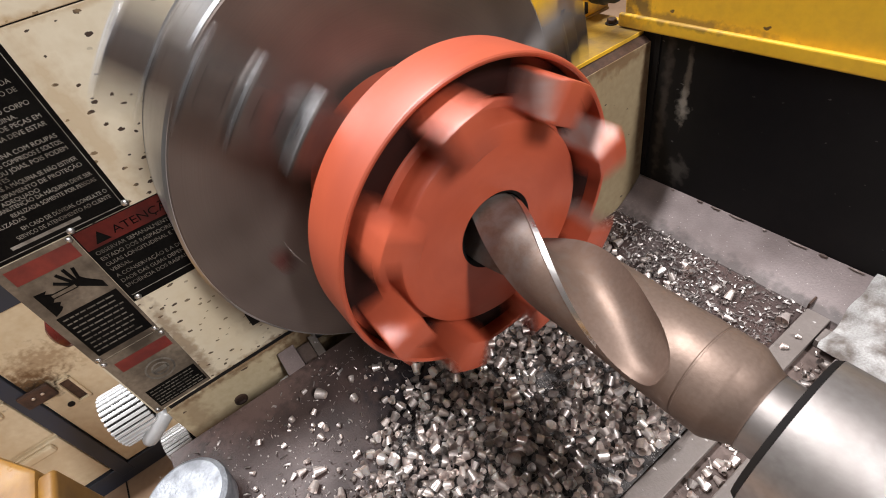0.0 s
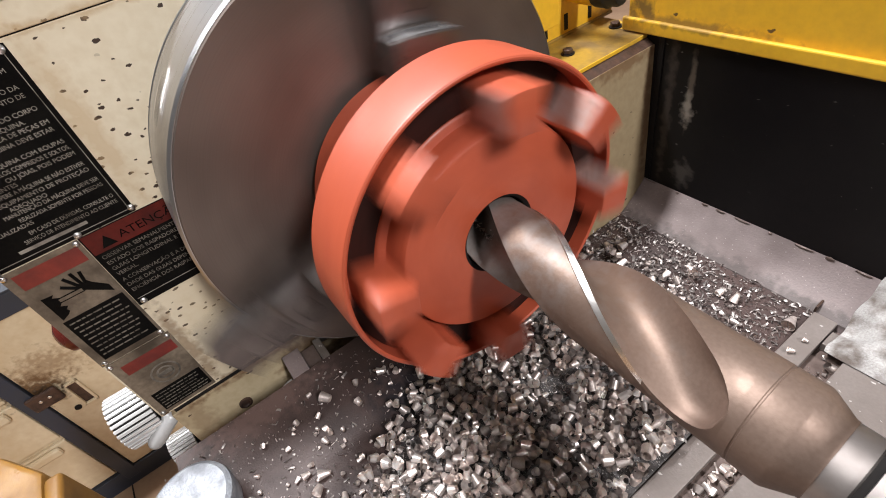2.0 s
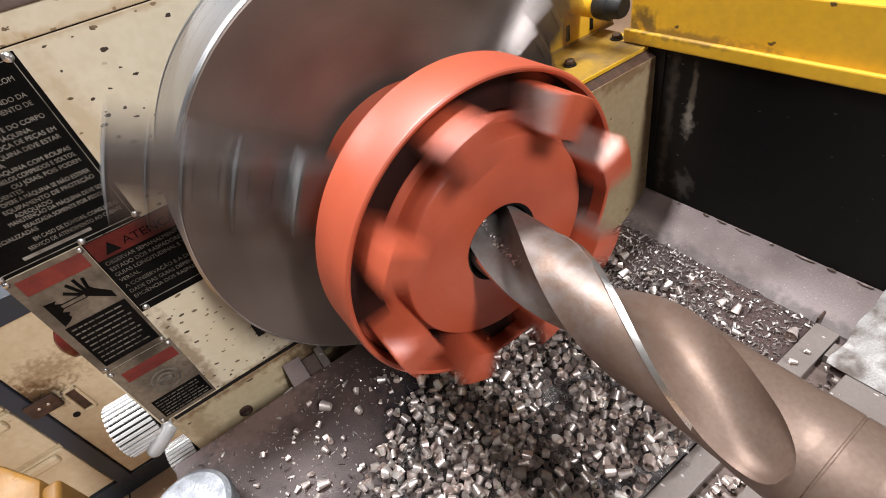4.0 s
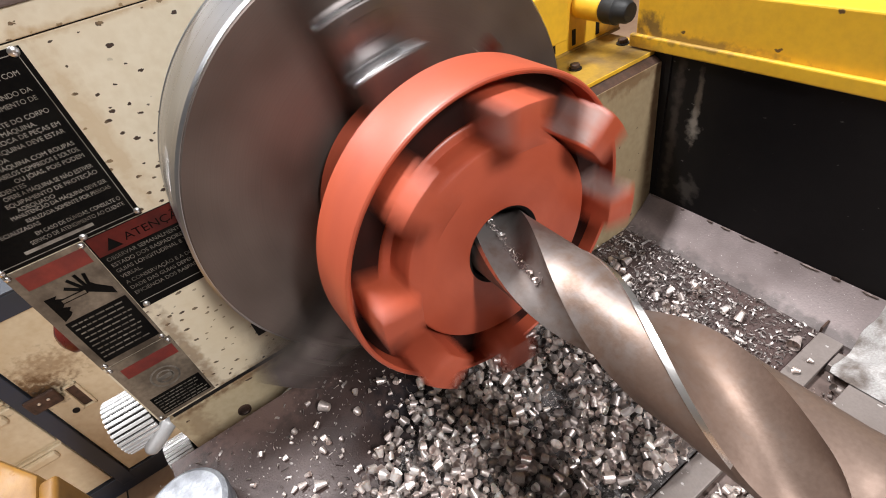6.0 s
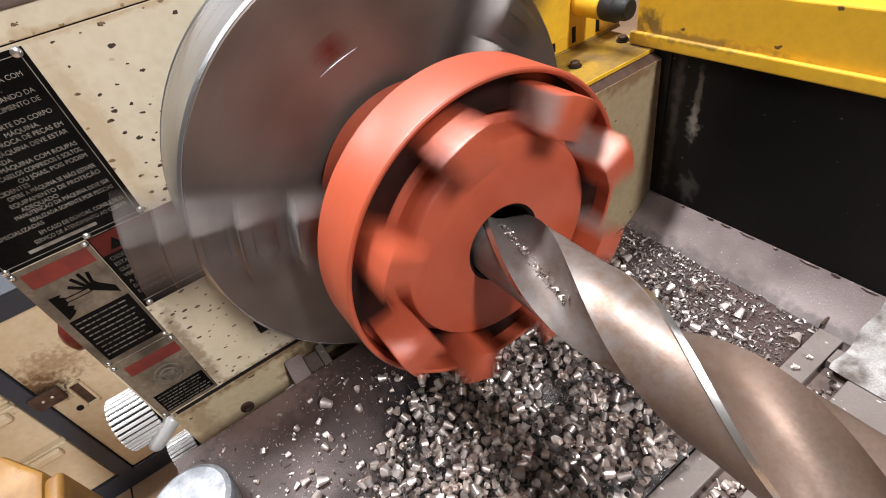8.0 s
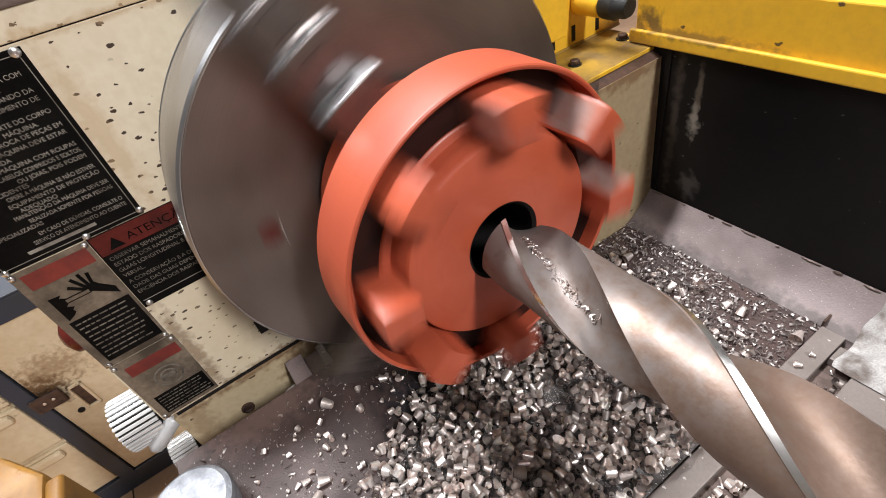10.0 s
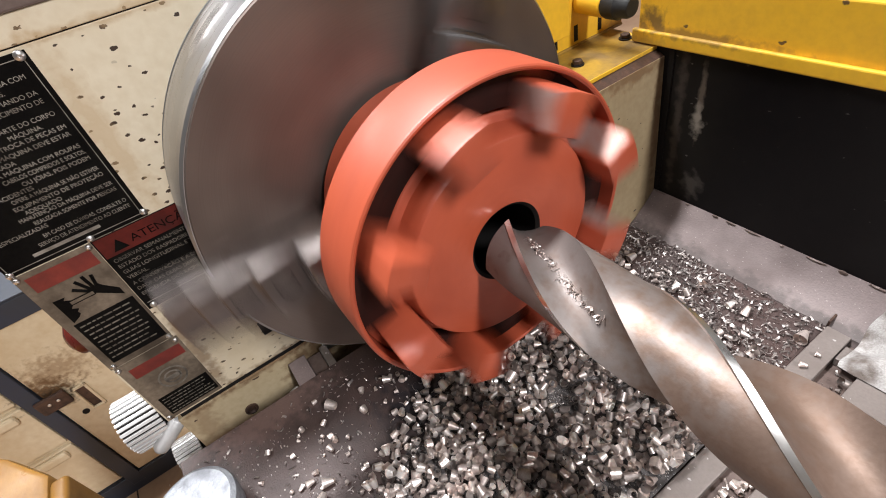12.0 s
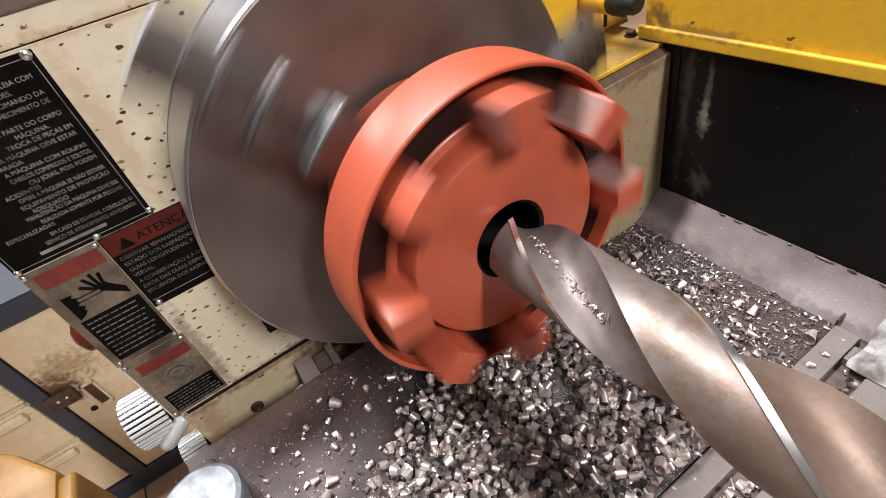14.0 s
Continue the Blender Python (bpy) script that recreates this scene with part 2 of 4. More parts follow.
CHROME = surface("knurled_chrome", (0.80, 0.80, 0.80), (0.66, 0.66, 0.66), 0.36, 0.4, big=20, fine=200, bump=0.03)
LEVER = surface("grey_lever_cap", (0.62, 0.62, 0.62), (0.45, 0.45, 0.45), 0.35, 0.2, big=30, fine=200)
ALLOY = surface("worn_alloy", (0.34, 0.36, 0.39), (0.20, 0.21, 0.23), 0.5, 0.4, big=60, fine=300, bump=0.4)
KNOB_RED = surface("dark_red_plastic", (0.09, 0.012, 0.008), (0.06, 0.009, 0.007), 0.3, big=20, fine=100)
DARK = surface("dark_iron", (0.014, 0.012, 0.011), (0.008, 0.007, 0.007), 0.6, shine=0.2, big=20, fine=200)
IRON = surface("brown_iron", (0.17, 0.125, 0.11), (0.10, 0.07, 0.06), 0.5, 0.2, big=20, fine=260)
RUST = surface("burnt_hasp_steel", (0.09, 0.05, 0.035), (0.04, 0.025, 0.02), 0.5, 0.3, big=60, fine=300, bump=0.3)
CLOTH = surface("grimy_white_rag", (0.44, 0.43, 0.42), (0.16, 0.135, 0.12), 0.9, shine=0.2, big=55, fine=500, bump=0.5, blotch=(0.42, 0.66))
TILE = surface("tan_floor", (0.34, 0.22, 0.14), (0.24, 0.145, 0.09), 0.5, big=4, fine=60)
WALL = surface("workshop_wall", (0.12, 0.115, 0.105), (0.08, 0.076, 0.07), 0.8, big=2, fine=40)
CEILING = surface("workshop_ceiling", (0.14, 0.135, 0.125), (0.10, 0.095, 0.09), 0.8, big=2, fine=40)


# ---- mesh tools ----
def mesh_of(name, bm, material, smooth=None):
    me = bpy.data.meshes.new(name)
    bm.to_mesh(me)
    bm.free()
    me.materials.append(material)
    if smooth is not None:
        me.shade_smooth()
        me.set_sharp_from_angle(angle=radians(smooth))
    return me


def part(name, bm, material, parent, label="", smooth=None):
    ob = new(name, mesh_of(name, bm, material, smooth))
    ob.parent = parent
    return tagged(ob, label)


def thing(name, label, category, group="", kind="", at=None):
    ob = new(name)
    ob.empty_display_size = 0.02
    if at is not None:
        ob.matrix_basis = at
    return tagged(ob, label, category, group, kind)


def solid(name, bm, material, label, category, group="", kind="", smooth=None):
    return tagged(new(name, mesh_of(name, bm, material, smooth)), label, category, group, kind)


def box(x0, x1, y0, y1, z0, z1, bevel=0.0, bm=None, segments=2):
    one = bmesh.new()
    bmesh.ops.create_cube(one, size=1)
    for v in one.verts:
        v.co = Vector((x0 + (v.co.x + 0.5) * (x1 - x0), y0 + (v.co.y + 0.5) * (y1 - y0), z0 + (v.co.z + 0.5) * (z1 - z0)))
    if bevel:
        bmesh.ops.bevel(one, geom=one.edges[:], offset=bevel, segments=segments, profile=0.5, affect="EDGES")
    return joined(bm, one)


def joined(bm, one):
    if bm is None:
        return one
    me = bpy.data.meshes.new("scratch")
    one.to_mesh(me)
    one.free()
    bm.from_mesh(me)
    bpy.data.meshes.remove(me)
    return bm


def turned(profile, segments=96, m=None, bm=None, closed=False):
    """Turns (x, radius) pairs round the x axis; m then places it."""
    one = bmesh.new()
    rings = []
    for x, r in profile:
        if r < 1e-6:
            rings.append([one.verts.new((x, 0, 0))] * segments)
        else:
            rings.append([one.verts.new((x, r * math.cos(2 * math.pi * k / segments), r * math.sin(2 * math.pi * k / segments))) for k in range(segments)])
    pairs = list(zip(rings, rings[1:])) + ([(rings[-1], rings[0])] if closed else [])
    for a, b in pairs:
        for k in range(segments):
            q = (k + 1) % segments
            corners = [a[k], a[q], b[q], b[k]]
            corners = [v for i, v in enumerate(corners) if v not in corners[:i]]
            if len(corners) > 2:
                one.faces.new(corners)
    bmesh.ops.recalc_face_normals(one, faces=one.faces[:])
    if m is not None:
        one.transform(m)
    return joined(bm, one)


def along(a, b):
    """The pose that lays the x axis from a to b."""
    a, b = Vector(a), Vector(b)
    return Matrix.Translation(a) @ (b - a).to_track_quat("X", "Z").to_matrix().to_4x4()


def rod(a, b, r, bevel=0.0, segments=24, bm=None):
    n = (Vector(b) - Vector(a)).length
    e = min(bevel, r * 0.9)
    profile = [(0, 0), (0, r - e), (e, r), (n - e, r), (n, r - e), (n, 0)] if e else [(0, 0), (0, r), (n, r), (n, 0)]
    return turned(profile, segments, along(a, b), bm)


def prism(outline, depth, m, bevel=0.0, bm=None):
    """A plate with the given outline in its local yz plane, depth thick along +x."""
    one = bmesh.new()
    low = [one.verts.new((0, y, z)) for y, z in outline]
    high = [one.verts.new((depth, y, z)) for y, z in outline]
    one.faces.new(low), one.faces.new(high)
    for k in range(len(outline)):
        q = (k + 1) % len(outline)
        one.faces.new((low[k], low[q], high[q], high[k]))
    bmesh.ops.recalc_face_normals(one, faces=one.faces[:])
    if bevel:
        bmesh.ops.bevel(one, geom=one.edges[:], offset=bevel, segments=2, profile=0.5, affect="EDGES")
    one.transform(m)
    return joined(bm, one)


def lettering(words, y, z, height, parent, material, x, width=0.9, align="RIGHT", fit=0.0, name="lettering"):
    """Words on a plate that faces +x, their base line's end at y, z."""
    curve = bpy.data.curves.new(name, "FONT")
    curve.body, curve.align_x, curve.size = words, align, height / 0.72
    ob = new(name, curve)
    bpy.context.view_layer.update()
    me = bpy.data.meshes.new_from_object(ob.evaluated_get(bpy.context.evaluated_depsgraph_get()))
    bpy.data.objects.remove(ob)
    if fit:
        xs = [v.co.x for v in me.vertices]
        width = fit / max(1e-6, max(xs) - min(xs))
    me.transform(Matrix(((0, 0, 1, x), (width, 0, 0, y), (0, 1, 0, z), (0, 0, 0, 1))))
    me.materials.clear()
    me.materials.append(material)
    ob = new(name, me)
    ob.parent = parent
    return ob


# ---- room ----
def room():
    solid("floor", box(-6.6, 7.4, -5.0, 3.6, FLOOR - 0.1, FLOOR), TILE, "tan workshop floor with worn joints", "floor", kind="structure")
    solid("ceiling", box(-6.6, 7.4, -5.0, 3.6, ROOM_TOP, ROOM_TOP + 0.1), CEILING, "pale workshop ceiling", "ceiling", kind="structure")
    for name, b in (("wall_west", (-6.7, -6.6, -5.0, 3.6)), ("wall_east", (7.4, 7.5, -5.0, 3.6)),
                    ("wall_south", (-6.7, 7.5, -5.1, -5.0)), ("wall_north", (-6.7, 7.5, 3.6, 3.7))):
        solid(name, box(*b, FLOOR - 0.1, ROOM_TOP + 0.1), WALL, "plain grey workshop wall", "wall", kind="structure")
    # joints of the floor
    for k in range(7):
        y = -2.6 + 0.45 * k
        solid("trim", box(-3.1, 0.0, y - 0.002, y + 0.002, FLOOR, FLOOR + 0.0015), DARK, "dark joint line in the floor", "floor joint", kind="structure")


def ceiling_light(x, y, turn):
    t = thing("ceiling_light", "white ceiling lamp tray with long tube", "ceiling light", "workshop ceiling lights")
    m = pose(x, y, ROOM_TOP, 0, 0, turn)
    bm = box(-0.28, 0.28, -1.36, 1.36, -0.06, 0, 0.006)
    bm.transform(m)
    part("tray", bm, WALL, t)
    for dx in (-0.12, 0.12):
        bm = rod((dx, -1.28, -0.073), (dx, 1.28, -0.073), 0.013)
        bm.transform(m)
        part("tube", bm, PRINT, t)


room()
# every lamp gets an unseen tray, the added fill as well
for x, y, turn, power in TUBES:
    ceiling_light(x, y, turn)


# ---- headstock ----
def headstock():
    t = thing("headstock", "cream painted lathe headstock with chipped paint", "headstock")
    part("front_panel", box(-0.30, 0.0, -0.361, 0.26, 0.018, 0.4533, 0.0008), CREAM, t)
    part("top_cover", box(-0.30, 0.0015, -0.361, 0.26, 0.4545, 0.476, 0.0008), CREAM, t)
    part("top_trim", box(-0.30, 0.004, -0.363, 0.26, 0.476, 0.50, 0.002), IRON, t, "dark brown edge strip")
    part("lower_panel", box(-0.30, 0.0015, -0.352, 0.26, -0.30, 0.0112, 0.0012), CREAM_LOW, t)
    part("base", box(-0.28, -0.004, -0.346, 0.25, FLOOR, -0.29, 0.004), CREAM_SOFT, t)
    part("panel_gap", box(-0.29, -0.0012, -0.346, 0.25, 0.005, 0.46), DARK, t)
    part("spindle_nose", turned([(-0.01, 0.0), (-0.01, 0.10), (0.02, 0.10), (0.024, 0.075), (0.05, 0.075), (0.05, 0)], 64, pose(0, 0, AXIS)), IRON, t, smooth=40)
    plug = part("oil_plug", turned([(0.0, 0.0), (0.002, 0.0092), (0.0045, 0.0092), (0.005, 0.0068), (0.002, 0.0052), (0.002, 0)], 24, pose(0.0005, -0.276, -0.043)), RUST, t, "dark oil plug", smooth=40)
    part("square_hole", box(-0.004, 0.0012, -0.2065, -0.178, 0.062, 0.086, 0.0005), DARK, t, "dark square opening")
    # front levers and knobs
    for x, y, z, r, n in ((-0.050, -0.353, 0.000, 0.041, 0.048), (-0.050, -0.352, -0.112, 0.030, 0.036)):
        knob = part("dial_knob", turned([(0, 0), (0, r * 0.6), (0.016, r * 0.6), (0.016, r * 0.9), (0.016 + n, r * 0.9), (0.016 + n, 0)], 40, along((x, y, z), (x, y - 1, z))), DARK, t, "ribbed chrome dial knob", smooth=40)
        for k in range(32):
            a = 2 * math.pi * k / 32
            part("rib", prism([(-0.0026, -0.0045), (0.0026, -0.0045), (0.0022, 0.0016), (-0.0022, 0.0016)], n + 0.001,
                              Matrix.Translation((x, y - 0.016, z)) @ along((0, 0, 0), (0, -1, 0)) @ Matrix.Rotation(a, 4, "X") @ Matrix.Translation((0, 0, r * 0.93)), 0.0006), CHROME, knob)
    lever = part("lever", rod((-0.018, -0.345, 0.002), (-0.018, -0.360, -0.004), 0.006), LEVER, t, "grey shift lever")
    part("lever_grip", turned([(0, 0.0), (0, 0.008), (0.004, 0.0105), (0.044, 0.0105), (0.050, 0.0092), (0.054, 0.006), (0.0555, 0.0)], 32, along((-0.016, -0.353, -0.001), (-0.010, -0.396, -0.027))), LEVER, lever, smooth=60)
    part("red_knob", turned([(0, 0.0), (0, 0.008), (0.012, 0.008), (0.016, 0.018), (0.026, 0.023), (0.036, 0.021), (0.042, 0.012), (0.043, 0)], 32, along((-0.052, -0.344, 0.162), (-0.052, -0.42, 0.160))), KNOB_RED, t, "dark red ball knob", smooth=50)
    return t


def rivet(y, z, parent, r=0.0036, x=0.0):
    part("rivet", turned([(x, r), (x + 0.0012, r), (x + 0.0022, r * 0.75), (x + 0.0026, r * 0.3), (x + 0.0018, r * 0.22), (x + 0.0018, 0)], 20, pose(0, y, z)), EDGE, parent, smooth=40)


def framed(y0, y1, z0, z1, parent, x, w=0.0006, name="border"):
    for b in ((y0, y1, z0, z0 + w), (y0, y1, z1 - w, z1), (y0, y0 + w, z0, z1), (y1 - w, y1, z0, z1)):
        part(name, box(x, x + 0.0003, *b), PRINT, parent)


def bars(y0, y1, z0, step, count, parent, x, material, rng, h=0.0016):
    """Rows of worn print too small to read."""
    for k in range(count):
        y, end, z = y0 + rng.uniform(0, 0.002), y1 - rng.uniform(0, 0.012), z0 - k * step
        bm = bmesh.new()
        while y < end - 0.003:
            n = min(rng.uniform(0.003, 0.009), end - y)
            box(x, x + 0.0002, y, y + n, z, z + h, bm=bm)
            y += n + 0.0014
        part("print_bar", bm, material, parent)


def instruction_plate():
    t = thing("instruction_plate", "black anodised safety instruction plate with pale lettering", "sign plate", "headstock plates")
    part("sheet", box(0.0, 0.0012, -0.3605, -0.2315, 0.2835, 0.4505, 0.0004), PLATE, t)
    framed(-0.358, -0.2355, 0.2875, 0.4460, t, 0.0012)
    x = 0.0014
    rows = (("LEIA COM", -0.2426, 0.4312), ("ÕES.", -0.2628, 0.4245), ("COMANDO DA", -0.2430, 0.4176), ("NHECIMENTO DE", -0.2432, 0.4105),
            ("QUER PARTE DO CORPO", -0.2419, 0.3988), ("MÁQUINA.", -0.2562, 0.3922), ("TROCA DE PEÇAS EM", -0.2413, 0.3862),
            ("A MÁQUINA DEVE ESTAR", -0.2423, 0.3794), ("E PARADA", -0.2905, 0.3734), ("A MÁQUINA COM ROUPAS", -0.2421, 0.3674),
            ("CABELOS COMPRIDOS E SOLTOS,", -0.2416, 0.3611), ("OU JÓIAS, POIS PODEM", -0.2414, 0.3547), ("ACIDENTES", -0.2931, 0.3492),
            ("OPERE A MÁQUINA SE NÃO ESTIVER", -0.2414, 0.3435), ("EQUIPAMENTO DE PROTEÇÃO", -0.2411, 0.3370), ("ADEQUADO", -0.2812, 0.3311),
            ("MANUTENÇÃO DA MÁQUINA DEVE SER", -0.2400, 0.3260), ("REALIZADA SOMENTE POR PESSOAS", -0.2402, 0.3194), ("ESPECIALIZADAS", -0.3050, 0.3138),
            ("EM CASO DE DÚVIDAS, CONSULTE O", -0.2392, 0.3056), ("SERVIÇO DE ATENDIMENTO AO CLIENTE", -0.2395, 0.2990))
    for words, y, z in rows:
        lettering(words, y, z, 0.0040, t, PRINT, x, 0.80 if len(words) > 25 else 0.98)
    part("maker_bar", box(x - 0.0002, x, -0.332, -0.272, 0.2925, 0.2958), PRINT, t)
    for y, z in ((-0.2368, 0.4475), (-0.2335, 0.2885), (-0.2860, 0.2862), (-0.3575, 0.2862)):
        rivet(y, z, t, 0.0042 if z > 0.4 else 0.0034, 0.0012)


def attention_plate():
    t = thing("attention_plate", "black warning plate with red header and pale lettering", "sign plate", "headstock plates")
    part("sheet", box(0.0, 0.0010, -0.2890, -0.15, 0.1825, 0.2826, 0.0003), PLATE, t)
    part("header", box(0.0010, 0.0013, -0.2875, -0.152, 0.2585, 0.2818), DARK_SIGN_RED, t, "faded red header")
    part("warning_triangle", prism([(-0.0075, -0.0045), (0.0075, -0.0045), (0, 0.0085)], 0.0002, pose(0.0013, -0.2700, 0.2665)), PLATE, t)
    lettering("ATENÇÃO", -0.2585, 0.2645, 0.0090, t, PLATE, 0.0015, 1.0, "LEFT", fit=0.066)
    rows = (("OBSERVAR SEMANALMENTE", 0.2508), ("ESTADO DOS RASPADORES", 0.2430), ("GUIAS LONGITUDINAL E TRANS", 0.2352), ("VERSAL.", 0.2274),
            ("A CONSERVAÇÃO E A DURABI", 0.2186), ("DADE DAS GUIAS DEPENDEM", 0.2106), ("EFICIÊNCIA DOS RASPADORES", 0.2026))
    for words, z in rows:
        lettering(words, -0.2842, z, 0.0046, t, DULL, 0.0012, 0.95, "LEFT")
    part("border", box(0.0010, 0.0013, -0.286, -0.152, 0.1915, 0.1921), PRINT, t)
    for z in (0.1865,):
        rivet(-0.2825, z, t, 0.0034, 0.001)


def hand_plate():
    rng = random.Random(4)
    t = thing("hand_hazard_plate", "worn alloy hazard plate with crushed hand symbol", "sign plate", "headstock plates")
    part("sheet", box(0.0, 0.0012, -0.3605, -0.2895, 0.1345, 0.2822, 0.0003), SIGN_GREY, t)
    part("header", box(0.0012, 0.0015, -0.3525, -0.2935, 0.2585, 0.2765), SIGN_RED, t, "faded red header")
    part("text_panel", box(0.0012, 0.0015, -0.3525, -0.2925, 0.1425, 0.2085), PLATE, t)
    part("symbol_panel", box(0.0012, 0.0014, -0.3505, -0.2935, 0.2095, 0.2575), SIGN_GREY, t)
    x = 0.0014
    palm = [(-0.3150, 0.2305), (-0.2960, 0.2150), (-0.2960, 0.2245), (-0.3060, 0.2355), (-0.3085, 0.2400), (-0.3170, 0.2400), (-0.3230, 0.2345)]
    part("hand_symbol", prism(palm, 0.0002, pose(x, 0, 0)), PLATE, t, "black hand symbol")
    for a, b in (((-0.3200, 0.2370), (-0.3300, 0.2455)), ((-0.3175, 0.2390), (-0.3235, 0.2525)), ((-0.3140, 0.2395), (-0.3155, 0.2545)), ((-0.3105, 0.2390), (-0.3080, 0.2520))):
        part("finger_symbol", rod((x, *a), (x, *b), 0.0017, segments=8), PLATE, t)
    bar = [(-0.3400, 0.2300), (-0.3160, 0.2300), (-0.3160, 0.2360), (-0.3400, 0.2360)]
    part("bar_symbol", prism(bar, 0.0003, pose(x + 0.0001, 0, 0)), PLATE, t)
    part("bar_symbol", box(x + 0.0004, x + 0.0005, -0.3390, -0.3170, 0.2312, 0.2348), SIGN_GREY, t)
    tooth = [(-0.3500, 0.2430)]
    for k in range(5):
        tooth += [(-0.3390 + 0.0022 * (k % 2), 0.2420 - 0.006 * k), (-0.3420 + 0.002 * (k % 2), 0.2390 - 0.006 * k)]
    tooth += [(-0.3500, 0.2110)]
    part("gear_symbol", prism(tooth, 0.0002, pose(x, 0, 0)), PLATE, t)
    bars(-0.3500, -0.2945, 0.2020, 0.0066, 9, t, 0.0015, DULL, rng)
    for y, z in ((-0.3572, 0.2790), (-0.2925, 0.2790), (-0.3555, 0.1385), (-0.2925, 0.1385)):
        rivet(y, z, t, 0.0032, 0.0012)


def disc_plate():
    rng = random.Random(9)
    t = thing("disc_hazard_plate", "worn alloy hazard plate with ring drawing", "sign plate", "headstock plates")
    part("sheet", box(0.0, 0.0012, -0.3585, -0.2865, 0.0215, 0.1335, 0.0003), SIGN_GREY, t)
    part("header", box(0.0012, 0.0015, -0.3490, -0.2900, 0.1055, 0.1220), SIGN_RED, t, "faded red header")
    part("text_panel", box(0.0012, 0.0015, -0.3500, -0.2890, 0.0270, 0.0610), PLATE, t)
    for r in (0.0165, 0.0100):
        part("ring_symbol", turned([(0.0012, r), (0.0014, r), (0.0014, r - 0.0022), (0.0012, r - 0.0022)], 40, pose(0, -0.3190, 0.0820)), DULL, t)
    part("spindle_symbol", box(0.0012, 0.0014, -0.3270, -0.3105, 0.0785, 0.0850), DULL, t)
    bars(-0.3480, -0.2905, 0.0555, 0.0052, 6, t, 0.0015, DULL, rng, 0.0013)
    for y, z in ((-0.3560, 0.1290), (-0.2905, 0.1290), (-0.3555, 0.0255)):
        rivet(y, z, t, 0.0032, 0.0012)


headstock()
instruction_plate()
attention_plate()
hand_plate()
disc_plate()


# ---- rear housing, guard and back panel ----
def rear():
    t = thing("rear_housing", "grimy cream rear housing beside the chuck", "machine housing")
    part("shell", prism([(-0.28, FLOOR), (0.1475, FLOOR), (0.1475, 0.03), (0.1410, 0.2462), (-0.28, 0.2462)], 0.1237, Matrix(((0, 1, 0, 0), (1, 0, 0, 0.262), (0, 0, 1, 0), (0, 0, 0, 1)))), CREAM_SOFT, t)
    part("top_sheet", box(-0.28, 0.127, 0.20, 0.408, 0.2530, 0.2575, 0.0008), DIRTY_YELLOW, t, "scraped ochre top sheet")
    part("sheet_edge", box(0.1272, 0.1284, 0.20, 0.408, 0.2530, 0.2578, 0.0003), YELLOW, t, "bright yellow sheet edge")
    # dark brown wedge: the shade below the sheet's edge, built as a part
    part("sheet_lip_shade", prism([(-0.28, 0.2464), (0.1402, 0.2464), (0.1290, 0.2528), (-0.28, 0.2528)], 0.1845, Matrix(((0, 1, 0, 0), (1, 0, 0, 0.201), (0, 0, 1, 0), (0, 0, 0, 1)))), RUST, t, "dark wedge standing for the shaded lip under the sheet")
    p = thing("back_splash_panel", "oily black splash panel with dried streaks", "splash panel")
    part("panel", box(0.1480, 2.2, 0.386, 0.396, 0.020, 0.2625, 0.001), BLACK, p)
    part("corner_filler", box(0.112, 0.1478, 0.3862, 0.396, 0.02, 0.2585), BLACK, p, "dark corner strip")
    part("end_fold", box(0.1482, 0.1560, 0.3842, 0.3859, 0.044, 0.2585, 0.0005), BLACK, p, "folded panel edge")
    g = thing("yellow_guard_beam", "yellow painted sheet steel guard beam with scuffs", "guard beam")
    part("beam", box(0.0975, 2.2, 0.3865, 0.47, 0.2690, 0.3315, 0.002), YELLOW, g)
    part("ledge", box(0.0935, 2.2, 0.3790, 0.3862, 0.2590, 0.2755, 0.0020), YELLOW, g, "folded yellow lower lip")
    part("beam_post", box(2.1, 2.2, 0.40, 0.47, FLOOR, 0.275, 0.002), YELLOW, g)
    h = thing("chuck_guard_mount", "yellow chuck guard mount with black end cap", "guard mount")
    part("bracket", box(0.029, 0.035, 0.210, 0.430, 0.2577, 0.345, 0.001), YELLOW, h)
    part("hinge_block", box(0.0352, 0.060, 0.240, 0.3020, 0.2870, 0.350, 0.002), YELLOW, h)
    part("hinge_tube", rod((0.0352, 0.348, 0.3135), (0.080, 0.348, 0.3135), 0.0165, 0.002), YELLOW, h, smooth=40)
    part("end_cap", turned([(0, 0.0), (0, 0.0155), (0.004, 0.0168), (0.020, 0.0168), (0.023, 0.0140), (0.034, 0.0132), (0.038, 0.0110), (0.0385, 0.0)], 40, along((0.079, 0.348, 0.3135), (0.2, 0.348, 0.3145))), RUBBER, h, "stepped black rubber end cap", smooth=40)
    for y in (0.300, 0.338, 0.384):
        part("slot", box(0.0346, 0.0356, y - 0.0035, y + 0.0035, 0.264, 0.285, 0.0003), DARK, h, "dark bolt slot")
    part("weld", rod((0.0358, 0.215, 0.2580), (0.0358, 0.428, 0.2580), 0.0022, segments=10), DIRTY_YELLOW, h)
    for x, y in ((0.078, 0.386), (0.082, 0.292)):
        b = thing("hex_bolt", "dark hexagon bolt on the yellow sheet", "bolt", "sheet bolts")
        part("washer", rod((x, y, 0.2575), (x, y, 0.2590), 0.0085, segments=24), DARK, b)
        part("bolt_head", rod((x, y, 0.2588), (x, y, 0.2645), 0.0065, 0.0008, 6), RUST, b)


rear()


